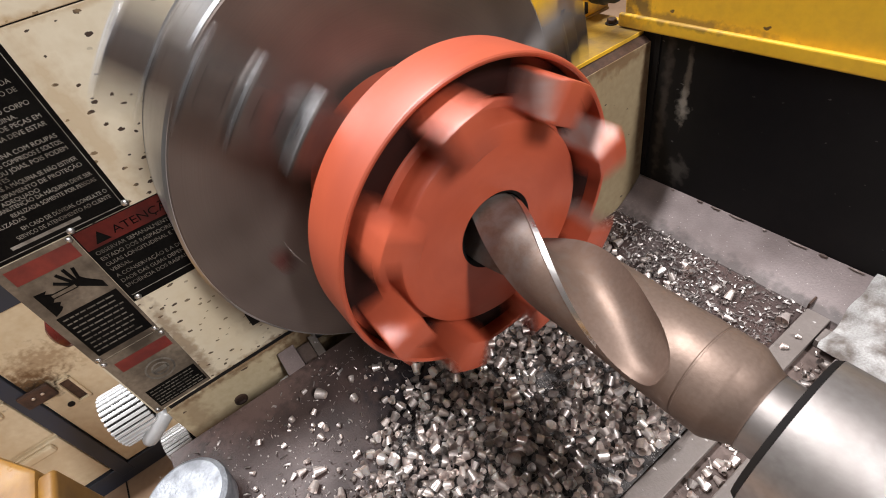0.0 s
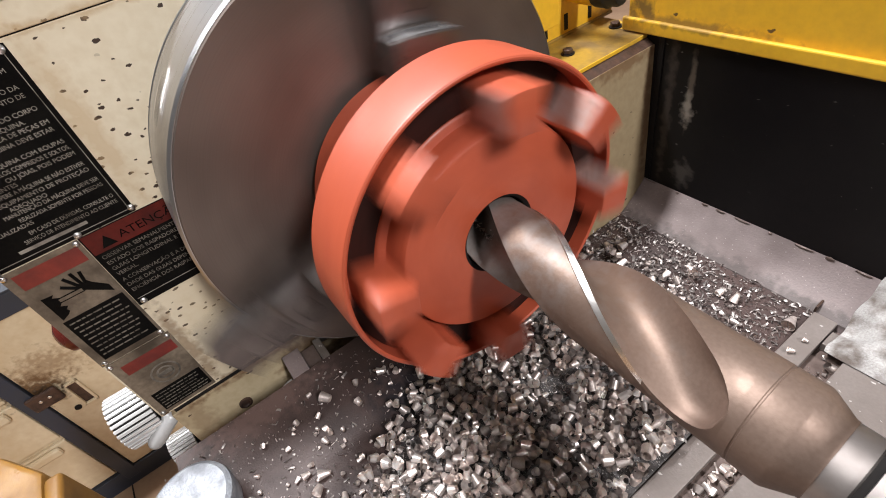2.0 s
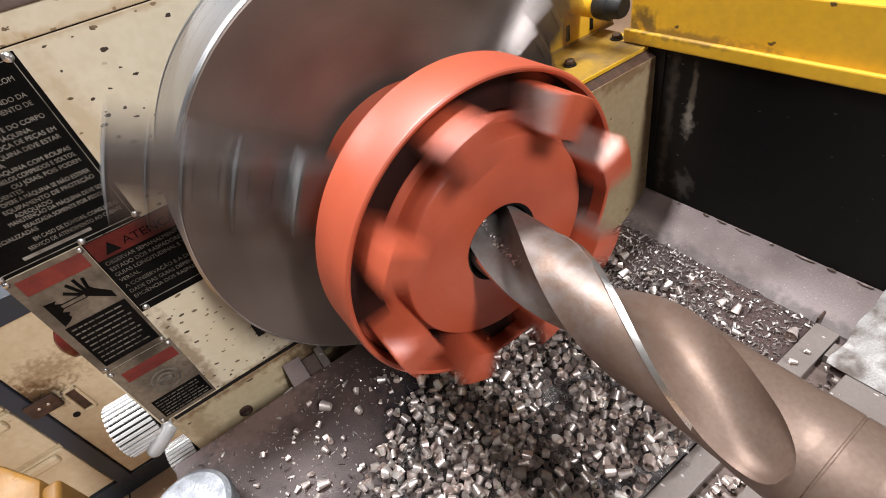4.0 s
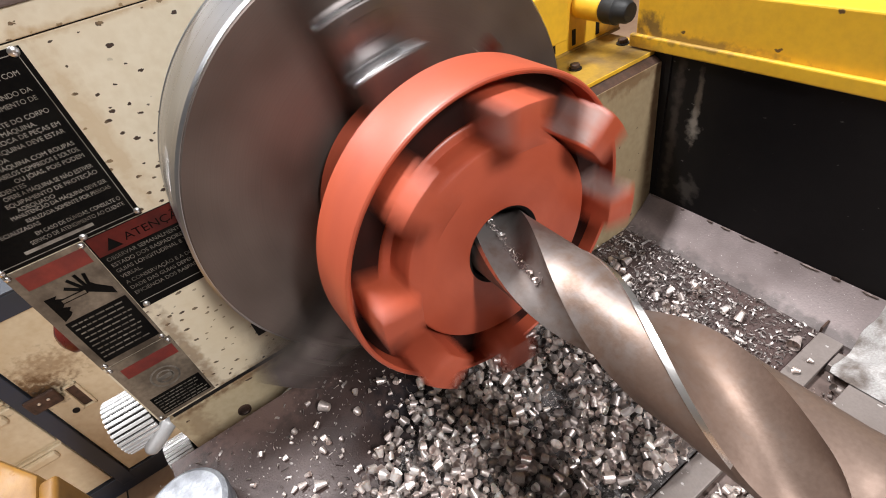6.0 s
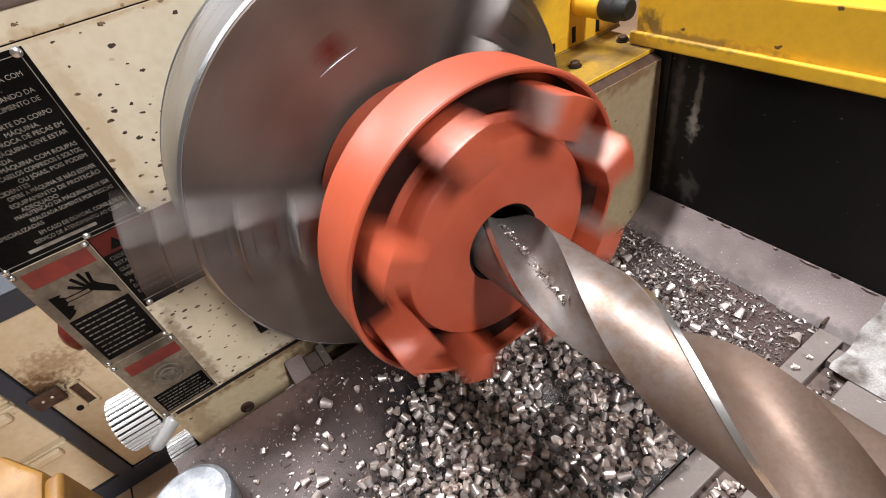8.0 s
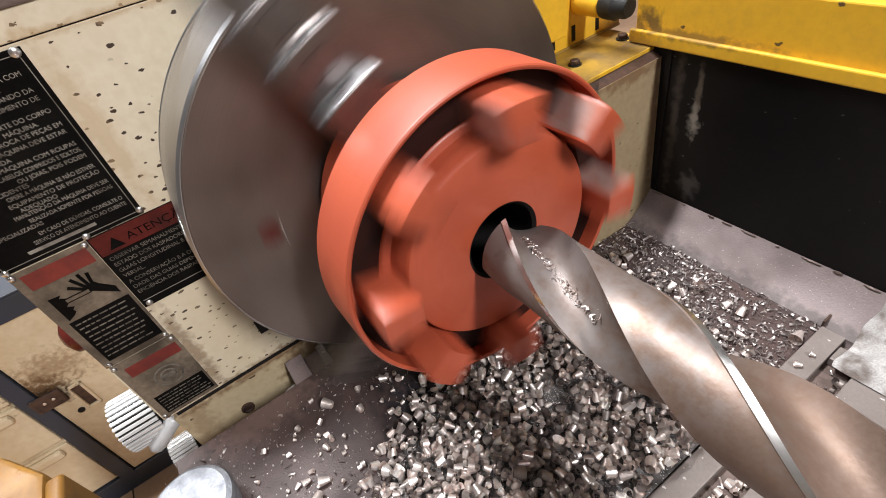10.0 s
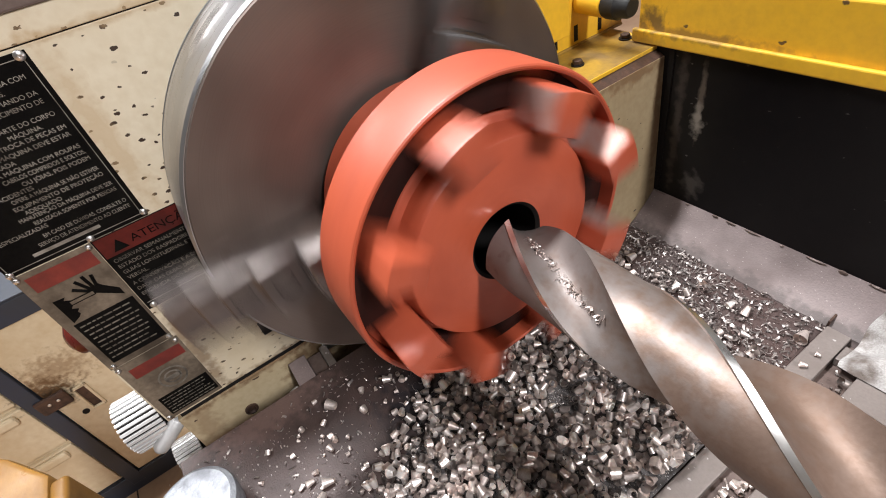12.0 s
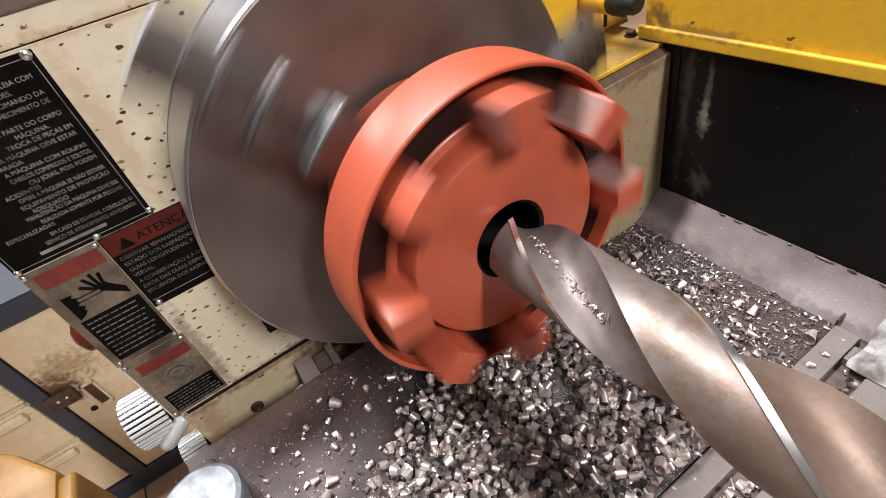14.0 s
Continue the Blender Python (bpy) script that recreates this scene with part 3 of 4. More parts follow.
# ---- bed, ramp and saddle ----
def bed():
    part_of = thing("bed_tray", "brown oily lathe bed tray under the chuck", "lathe bed")
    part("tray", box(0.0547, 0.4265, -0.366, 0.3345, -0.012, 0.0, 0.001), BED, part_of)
    part("tray_base", box(0.075, 1.9, -0.350, 0.36, FLOOR, -0.014, 0.004), IRON, part_of)
    part("tongue", box(0.008, 0.0545, -0.203, -0.178, -0.060, -0.0008, 0.001), RAMP, part_of, "mauve painted bed tongue")
    part("notch_floor", box(0.010, 0.0545, -0.1778, -0.1572, -0.060, -0.010, 0.001), IRON, part_of, "dark brown notch")
    part("way_block", box(0.012, 0.0545, -0.157, -0.146, -0.060, -0.0008, 0.001), SADDLE, part_of, "worn grey way end")
    part("way_core", box(0.004, 0.0745, -0.1458, -0.030, -0.110, -0.070), DARK, part_of)
    part("way_cap", box(0.000, 0.016, -0.150, -0.118, -0.012, 0.004, 0.002), EDGE, part_of, "bright steel cap")
    arc = [radians(84 + 68 * k / 10) for k in range(11)]
    hook = [(0.026 * math.cos(a), 0.026 * math.sin(a)) for a in arc] + [(0.0222 * math.cos(a), 0.0222 * math.sin(a)) for a in reversed(arc)]
    part("hook_plate", prism(hook, 0.004, pose(0.034, -0.2085, -0.046), 0.0004), LEVER, part_of, "bright curved steel edge")
    bm = bmesh.new()
    n = 26
    rng = random.Random(8)
    rows = []
    for k in range(n + 1):
        x = 0.148 + (1.9 - 0.148) * k / n
        rows.append([bm.verts.new((x, y, z)) for y, z in ((0.3300, -0.008), (0.3345, 0.0015), (0.3480, 0.0085), (0.3700, 0.026), (0.3855, 0.042), (0.3855, -0.008))])
    for a, b in zip(rows, rows[1:]):
        for i in range(6):
            j = (i + 1) % 6
            bm.faces.new((a[i], a[j], b[j], b[i]))
    bm.faces.new(rows[0]), bm.faces.new(list(reversed(rows[-1])))
    bmesh.ops.recalc_face_normals(bm, faces=bm.faces[:])
    ramp_of = thing("bed_ramp", "dusty mauve sloping rear edge of the bed", "bed ramp")
    part("slope", bm, RAMP, ramp_of, smooth=30)
    part("corner_rib", box(0.4255, 0.4280, 0.3345, 0.3500, -0.002, 0.0112, 0.0008), RUST, ramp_of, "rusty corner rib")
    # crusty dirt along the foot of the black panel
    bm = bmesh.new()
    for k in range(15):
        x = 0.165 + k * 0.036 + rng.uniform(-0.012, 0.012)
        one = bmesh.new()
        bmesh.ops.create_icosphere(one, subdivisions=1, radius=1)
        one.transform(Matrix.Translation((x, 0.3835, 0.0415)) @ Matrix.Diagonal((rng.uniform(0.003, 0.014), 0.0018, rng.uniform(0.0008, 0.0035), 1)))
        joined(bm, one)
    solid("dirt_crust", bm, IRON, "dark crusty dirt along the panel foot", "dirt", kind="stuff")
    s = thing("saddle", "worn grey iron carriage saddle with chip slot", "lathe saddle")
    part("front_strip", box(0.4270, 0.4520, -0.42, 0.3335, -0.010, 0.0045, 0.0012), SADDLE, s)
    part("slot_floor", box(0.4520, 0.4790, -0.42, 0.3335, -0.012, -0.0065), IRON, s)
    part("rear_plate", box(0.4790, 0.95, -0.42, 0.3335, -0.010, 0.0055, 0.0012), SADDLE, s)
    part("slot_stop", box(0.4535, 0.4780, 0.2950, 0.3180, -0.0063, 0.0050, 0.001), SADDLE, s)


bed()


# ---- chip shapes ----
def curl(rng, size):
    """One curled steel chip: a tapered rolled ribbon."""
    turns, seg = rng.uniform(1.05, 2.0), 28
    r, n = size * rng.uniform(0.40, 0.56), size * rng.uniform(0.55, 0.90)
    taper, creep = rng.uniform(0.5, 0.85), rng.uniform(0.0, 0.35) * size
    pts = []
    for k in range(seg + 1):
        a = 2 * math.pi * turns * k / seg
        rr = r * (1 - 0.26 * k / seg)
        for end in (0, 1):
            q = rr * (taper if end else 1)
            pts.append((n * (end - 0.5) + creep * (k / seg - 0.5), q * math.cos(a), q * math.sin(a)))
    return pts, [(2 * k, 2 * k + 1, 2 * k + 3, 2 * k + 2) for k in range(seg)]


def sliver(rng, size):
    """A short bent splinter of a chip."""
    n, w, b = size * rng.uniform(0.5, 1.0), size * rng.uniform(0.12, 0.3), size * rng.uniform(0.05, 0.2)
    pts = []
    for k in range(4):
        x = n * (k / 3 - 0.5)
        z = b * math.sin(math.pi * k / 3)
        pts += [(x, -w / 2, z), (x, w / 2, z + 0.1 * w)]
    return pts, [(2 * k, 2 * k + 1, 2 * k + 3, 2 * k + 2) for k in range(3)]


# ---- chuck, coupling and drill (they move) ----
HOME = pose(0, 0, AXIS)


def sector(r0, r1, half, n=8):
    """Outline in yz of a ring sector round the -y direction, half its width in degrees."""
    a = [radians(-half + 2 * half * k / n) for k in range(n + 1)]
    return [(-r1 * math.cos(t), r1 * math.sin(t)) for t in a] + [(-r0 * math.cos(t), r0 * math.sin(t)) for t in reversed(a)]


def chuck():
    t = thing("lathe_chuck", "large three-jaw lathe chuck of bright and oily steel", "lathe chuck", at=HOME)
    part("body", turned([(0.048, 0.06), (0.048, 0.192), (0.054, 0.2023), (0.064, 0.2038), (0.0655, 0.2013), (0.0675, 0.2013), (0.069, 0.2038), (0.1440, 0.2038), (0.1465, 0.2016), (0.1465, 0.06)], 160, closed=True), RIM, t, smooth=25)
    part("face_ring", turned([(0.1467, 0.2010), (0.1478, 0.2000), (0.1478, 0.056), (0.1467, 0.056)], 160, closed=True), FACE, t, "dark oily chuck face", smooth=25)
    for k in range(3):
        turn = Matrix.Rotation(radians(120 * k), 4, "X")
        steps = [(0.0992, 0.1480), (0.0992, 0.204), (0.1005, 0.2065), (0.1325, 0.2065), (0.134, 0.205), (0.134, 0.1855), (0.1375, 0.1855), (0.1375, 0.1885), (0.171, 0.1885), (0.1725, 0.187),
                 (0.1725, 0.1805), (0.1765, 0.1785), (0.202, 0.1785), (0.2035, 0.177), (0.2035, 0.1710), (0.222, 0.1710), (0.2235, 0.1695), (0.2235, 0.1640), (0.244, 0.1640), (0.2455, 0.1625), (0.2455, 0.136), (0.2035, 0.136), (0.2035, 0.1480)]
        bm = bmesh.new()
        w = 0.0255
        low = [bm.verts.new((x, -r, -w)) for r, x in steps]
        high = [bm.verts.new((x, -r, w)) for r, x in steps]
        bm.faces.new(low), bm.faces.new(high)
        for i in range(len(steps)):
            j = (i + 1) % len(steps)
            bm.faces.new((low[i], low[j], high[j], high[i]))
        bmesh.ops.recalc_face_normals(bm, faces=bm.faces[:])
        bmesh.ops.bevel(bm, geom=bm.edges[:], offset=0.0009, segments=2, profile=0.5, affect="EDGES")
        # faces turned outward get the pale steel that paints in the step highlights
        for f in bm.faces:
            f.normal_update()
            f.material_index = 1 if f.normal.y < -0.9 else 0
        bm.transform(turn)
        jaw = part("jaw", bm, JAW, t, "stepped steel jaw with highlights coloured into its steps", smooth=30)
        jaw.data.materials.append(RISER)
        for r, x in ((0.155, 0.1890), (0.189, 0.1790)):
            bm = turned([(x - 0.004, 0.0), (x - 0.004, 0.006), (x - 0.0002, 0.0085), (x + 0.0003, 0.0088), (x + 0.0003, 0.0095), (x - 0.0008, 0.0095)], 24, turn @ pose(0, -r, 0))
            part("bolt_recess", bm, DARK, jaw, smooth=40)
        a = Matrix.Rotation(radians(120 * k + 60), 4, "X")
        if k == 0:
            bm = turned([(0.1476, 0.0), (0.1481, 0.0095), (0.1484, 0.0085), (0.1484, 0.0)], 28, pose(0, -0.143, 0))
            bm.transform(a)
            part("paint_mark", bm, KNOB_RED, t, "smeared red paint mark", smooth=40)
            bm = rod((0.1482, -0.132, -0.010), (0.1482, -0.132, 0.010), 0.0006, segments=8)
            bm.transform(a)
            part("scratch", bm, RISER, t, "bright scratch on the chuck face")
        bm = rod((0.105, -0.195, 0), (0.105, -0.2050, 0), 0.014, 0.001, 32)
        bm.transform(a)
        socket = part("key_socket", bm, EDGE, t, "square chuck key socket", smooth=40)
        bm = box(0.0985, 0.1115, -0.2054, -0.2038, -0.0065, 0.0065)
        bm.transform(a)
        part("square_recess", bm, DARK, socket)
    return t


LUG_TURN = 15.5
LUG_HALF = 7.4


def coupling():
    t = thing("jaw_coupling", "red painted cast iron jaw coupling gripped in the chuck", "coupling", at=HOME)
    part("hub", turned([(0.156, 0.0312), (0.156, 0.0945), (0.159, 0.0968), (0.222, 0.0968), (0.227, 0.1015), (0.231, 0.1230), (0.2345, 0.1295), (0.2385, 0.1320), (0.2828, 0.1313), (0.2843, 0.1307),
                        (0.2852, 0.1296), (0.2852, 0.1284), (0.2842, 0.1270), (0.236, 0.1255), (0.233, 0.122), (0.233, 0.1005), (0.235, 0.0985), (0.264, 0.0978), (0.2662, 0.0973), (0.2678, 0.0962), (0.2686, 0.0948), (0.2690, 0.0925), (0.2698, 0.0902), (0.284, 0.0872), (0.2866, 0.0866), (0.2882, 0.0856), (0.2890, 0.0838), (0.2890, 0.0335), (0.2865, 0.0312)], 160, closed=True), RED, t, smooth=28)
    # the bore is lined in near black
    part("bore_lip", turned([(0.2892, 0.0336), (0.2868, 0.0308), (0.2000, 0.0308), (0.2000, 0.0311), (0.2866, 0.0311)], 96, closed=True), DARK, t, "dark lining of the bore", smooth=30)
    for k in range(8):
        spin = Matrix.Rotation(radians(LUG_TURN + 45 * k), 4, "X")
        bm = prism(sector(0.0880, 0.1262, LUG_HALF), 0.034, pose(0.234, 0, 0), 0.0015)
        prism(sector(0.0895, 0.1200, LUG_HALF), 0.0805, pose(0.234, 0, 0), 0.0022, bm)
        bm.transform(spin)
        lug = part("lug", bm, RED, t, smooth=35)
        bm = box(0.2690, 0.3120, -0.1180, -0.0920, -0.0003, 0.0004, 0.00015)
        bm.transform(spin @ Matrix.Rotation(radians(LUG_HALF), 4, "X"))
        part("worn_side", bm, LUG, lug, "driving face worn to bare metal")
        # added block that darkens the pocket in place of its deep shade and oil
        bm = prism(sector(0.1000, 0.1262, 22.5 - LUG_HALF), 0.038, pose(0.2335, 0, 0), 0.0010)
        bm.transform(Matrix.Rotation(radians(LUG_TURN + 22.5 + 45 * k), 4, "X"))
        part("pocket_fill", bm, PIT, t, "dark filler standing for shade and oil between the lugs", smooth=35)
    return t


def drill():
    t = thing("twist_drill", "large brown steel twist drill with two flutes", "drill bit", at=HOME)
    R = 0.0295
    # half of the section as (angle, depth below R): ground margin, concave flute, land
    half = [(0, 0.0), (1.5, 0.0), (5, 0.0), (8.5, 0.0)]
    a, b = Vector((math.cos(radians(9)), math.sin(radians(9)))), Vector((math.cos(radians(98)), math.sin(radians(98))))
    for k in range(1, 26):
        w = k / 26
        p = a * (1 - w) ** 3 + a * (0.30 * 3 * w * (1 - w) ** 2) + b * (0.42 * 3 * w * w * (1 - w)) + b * w ** 3
        half.append((math.degrees(math.atan2(p.y, p.x)), R * (1 - p.length)))
    half += [(98 + 80.5 * k / 12, 0.03 * R * min(1, k / 2)) for k in range(13)]
    section = half + [(p + 180, d) for p, d in half]
    psis = [p for p, d in section]
    xs = [0.2330 + 0.0177 * k / 8 for k in range(9)] + [0.2507 + (0.480 - 0.2507) * k / 90 for k in range(1, 91)] + [0.480 + 0.056 * k / 26 for k in range(1, 27)]
    bm = bmesh.new()
    rings = []
    for x in xs:
        turn = 90 - 1050 * (x - 0.409)
        run = 1.0 if x < 0.485 else math.sqrt(max(0.0, 1 - ((x - 0.485) / 0.0487) ** 2))
        ring = []
        # the flute's two edges close into a rounded run-out
        lo = 9 + 71 * (1 - math.sqrt(max(0.0, 1 - (max(0.0, x - 0.495) / 0.0385) ** 2)))
        hi = 98 - 17 * (1 - math.sqrt(max(0.0, 1 - (max(0.0, x - 0.514) / 0.0195) ** 2)))
        for p, d in section:
            base, p = (180, p - 180) if p >= 180 else (0, p)
            if p > 97.9:
                p = hi + (p - 98) * (178.5 - hi) / 80.5
            elif p > 9:
                p = lo + (p - 9) * (hi - lo) / 89
            else:
                p = p * lo / 9
            p += base
            r = min(R - run * d, (x - 0.2326) * 1.66)
            q = radians(turn + p)
            ring.append(bm.verts.new((x, -r * math.cos(q), r * math.sin(q))))
        rings.append(ring)
    n = len(psis)
    for i, (a, b) in enumerate(zip(rings, rings[1:])):
        for k in range(n):
            f = bm.faces.new((a[k], a[(k + 1) % n], b[(k + 1) % n], b[k]))
            f.material_index = 1 if psis[k] % 180 < 8 and xs[i] < 0.492 else 0
    bm.faces.new(rings[0])
    bmesh.ops.recalc_face_normals(bm, faces=bm.faces[:])
    fl = part("fluted_body", bm, DRILL, t, smooth=40)
    fl.data.materials.append(EDGE)
    rng = random.Random(31)
    verts, faces = [], []
    for k in range(170):
        x = 0.260 + 0.086 * rng.random() ** 1.2
        q = radians(90 - 1050 * (x - 0.409) + 180 + rng.gauss(41, 9))
        r = R * rng.uniform(0.41, 0.45)
        pts, fs = sliver(rng, 0.0018 + 0.0045 * rng.random() ** 2)
        m = Euler((rng.uniform(0, 6.28), rng.gauss(0, 0.5), rng.uniform(0, 6.28))).to_matrix()
        base = len(verts)
        verts += [tuple(m @ Vector(p) + Vector((x, -r * math.cos(q), r * math.sin(q)))) for p in pts]
        faces += [tuple(i + base for i in f) for f in fs]
    me = bpy.data.meshes.new("stuck_chips")
    me.from_pydata(verts, [], faces)
    me.materials.append(CHIP)
    tagged(new("stuck_chips", me), "small bright chips stuck in the flute").parent = t
    part("shank", turned([(0.535, 0.0), (0.535, R), (0.5405, R), (0.5409, R - 0.0005), (0.5416, R - 0.0005), (0.542, R), (0.5565, R), (0.5585, R - 0.0006), (0.5705, 0.0226), (0.572, 0.0226), (0.572, 0)], 96), DRILL, t, smooth=28)
    part("neck", turned([(0.5715, 0.0), (0.5715, 0.0222), (0.70, 0.0222), (0.70, 0)], 96), QUILL, t, "bright polished neck", smooth=28)
    return t


def quill():
    t = thing("tailstock_quill", "bright turned steel tailstock quill", "tailstock quill", at=HOME)
    part("barrel", turned([(0.5860, 0.0), (0.5860, 0.0424), (1.30, 0.0424), (1.30, 0)], 128), QUILL, t, smooth=28)
    part("end_face", turned([(0.5858, 0.0225), (0.583, 0.0225), (0.583, 0.0405), (0.5858, 0.0424)], 128), DARK, t, "dark oily end face", smooth=28)
    return t


def tailstock():
    t = thing("tailstock", "plain cast iron tailstock on the bed", "tailstock")
    part("casting", box(0.98, 1.30, -0.10, 0.10, 0.0, 0.36, 0.02), CREAM_SOFT, t)
    part("foot", box(0.96, 1.34, -0.16, 0.16, -0.014, 0.03, 0.005), IRON, t)


the_chuck, the_coupling, the_drill, the_quill = chuck(), coupling(), drill(), quill()
tailstock()


# ---- things round the bed ----
def cabinet():
    t = thing("tool_cabinet", "cream steel tool cabinet with dark blue frame", "cabinet")
    X = -0.65
    part("carcass", box(X - 0.45, X - 0.012, -1.35, -0.35, FLOOR + 0.02, -0.06, 0.004), CABINET, t)
    part("post", box(X - 0.03, X + 0.004, -0.792, -0.755, FLOOR + 0.03, -0.07, 0.002), BLUE, t, "dark blue frame post")
    part("bottom_rail", box(X - 0.03, X + 0.003, -1.35, -0.35, FLOOR, -0.712, 0.002), BLUE, t, "dark blue bottom rail")
    part("top_rail", box(X - 0.03, X + 0.003, -1.35, -0.35, -0.105, -0.052, 0.002), BLUE, t, "dark blue top rail")
    part("top_sheet", box(X - 0.45, X + 0.003, -1.35, -0.35, -0.0515, -0.046, 0.001), BLUE, t, "dark blue top sheet")
    door = part("door", box(X - 0.02, X - 0.002, -0.753, -0.36, -0.709, -0.10, 0.004), CABINET, t, "cream sheet steel door")
    for b in ((-0.700, -0.6935, -0.425, -0.335), (-0.672, -0.6655, -0.425, -0.335), (-0.700, -0.6655, -0.342, -0.335), (-0.700, -0.6655, -0.425, -0.418)):
        part("pull_rim", box(X - 0.002, X + 0.006, *b, 0.002), CABINET, door)
    part("pull_recess", box(X - 0.003, X - 0.0005, -0.694, -0.672, -0.418, -0.342), RUST, door, "dark recessed pull")
    part("keyhole", rod((X - 0.002, -0.715, -0.420), (X + 0.001, -0.715, -0.420), 0.008, segments=20), DARK, door)
    hasp = part("hasp", box(X, X + 0.012, -0.775, -0.706, -0.365, -0.318, 0.005), RUST, t, "burnt brown hasp")
    for y in (-0.748, -0.728):
        part("rivet", rod((X + 0.011, y, -0.338), (X + 0.014, y, -0.338), 0.004, 0.001, 12), EDGE, hasp)
    for z0, z1 in ((-0.30, -0.14), (-0.475, -0.315), (-0.70, -0.49)):
        d = part("drawer", box(X - 0.02, X, -1.30, -0.797, z0, z1, 0.003), CABINET, t, "cream drawer front")
        part("drawer_lip", box(X, X + 0.016, -1.22, -0.815, z1 - 0.030, z1 - 0.002, 0.007), CABINET, d, "folded drawer pull")


def stub():
    t = thing("clamp_stud", "worn grey alloy clamp stud with rounded top", "clamp stud")
    m = along((0.160, -0.345, 0.0), (0.160, -0.345, 1))
    part("cap", turned([(0.016, 0.0), (0.016, 0.042), (0.040, 0.0455), (0.046, 0.0445), (0.0495, 0.040), (0.0500, 0.030), (0.0488, 0.0)], 64, m), ALLOY, t, smooth=35)
    part("stem", turned([(0.0, 0.0), (0.0, 0.020), (0.014, 0.020), (0.016, 0.040), (0.018, 0.040), (0.018, 0)], 64, m), IRON, t, "brown iron stem", smooth=35)


def yellow_post():
    t = thing("guard_post", "mustard yellow painted guard post with flange", "guard post")
    up = Matrix(((0, 1, 0, 0), (0, 0, 1, 0), (1, 0, 0, FLOOR), (0, 0, 0, 1)))
    part("column", prism([(0.001, -0.4840), (-0.063, -0.532), (-0.15, -0.62), (0.20, -0.62), (0.20, -0.4840)], 0.05 - FLOOR, up, 0.008), MUSTARD, t, smooth=40)
    part("flange", box(0.016, 0.19, -0.4838, -0.4635, -0.30, 0.051, 0.006, segments=3), MUSTARD, t, smooth=40)


def rag():
    bm = bmesh.new()
    n = 40
    grid = []
    for i in range(n + 1):
        row = []
        for j in range(n + 1):
            u, v = i / n * 2 - 1, j / n * 2 - 1
            edge = max(abs(u), abs(v))
            x, y = 0.545 + 0.085 * u + 0.004 * noise.noise((v * 2, u, 4)), 0.335 + 0.050 * v + 0.004 * noise.noise((u * 2, v, 9))
            floor_z = 0.0065 + max(0.0, (y - 0.335)) * 0.85
            lift = 0.026 * (1 - edge ** 3) * (0.75 + 0.8 * noise.noise((u * 2.2, v * 2.2, 1))) + 0.010 * (1 - edge) * noise.noise((u * 7, v * 7, 3))
            row.append(bm.verts.new((x, min(y, 0.384), floor_z + max(0.0006, lift))))
        grid.append(row)
    for i in range(n):
        for j in range(n):
            bm.faces.new((grid[i][j], grid[i + 1][j], grid[i + 1][j + 1], grid[i][j + 1]))
    solid("rag", bm, CLOTH, "crumpled grimy white rag on the saddle", "rag", smooth=60)


cabinet()
stub()
yellow_post()
rag()


# ---- chips ----
def heap(x, y):
    """How thickly chips lie at a place of the bed, 0 to 1."""
    rise = min(1, max(0, ((x - 0.20) * 0.852 + (y + 0.03) * 0.524 + 0.072) / 0.13))
    back = 1.0 if y < 0.25 else max(0.0, 1 - (y - 0.25) / 0.10)
    bare = 1 - 0.9 * math.exp(-((x - 0.301) ** 2 / 0.0007 + (y - 0.034) ** 2 / 0.0009))
    return rise * (0.35 + 0.65 * back) * bare * (0.8 + 0.5 * noise.noise((x * 16, y * 16, 2)))


def scattered(rng, count, shape, low, high, accept, lift):
    verts, faces, made, tries = [], [], 0, 0
    while made < count and tries < count * 40:
        tries += 1
        x, y = rng.uniform(0.075, 0.424), rng.uniform(-0.40, 0.335)
        d = heap(x, y)
        if rng.random() > accept(d, x, y):
            continue
        size = rng.uniform(low, high)
        pts, fs = shape(rng, size)
        m = Euler((rng.uniform(0, 6.28), rng.gauss(0, 0.33), rng.uniform(0, 6.28))).to_matrix()
        pts = [m @ Vector(p) for p in pts]
        bottom = min(p.z for p in pts)
        ground = 0.0005 + (0.0 if y < 0.3345 else 0.004)
        z = ground - bottom + lift * max(0.0, d) ** 1.3 * rng.random()
        base = len(verts)
        verts += [(p.x + x, p.y + y, p.z + z) for p in pts]
        faces += [tuple(i + base for i in f) for f in fs]
        made += 1
    return verts, faces


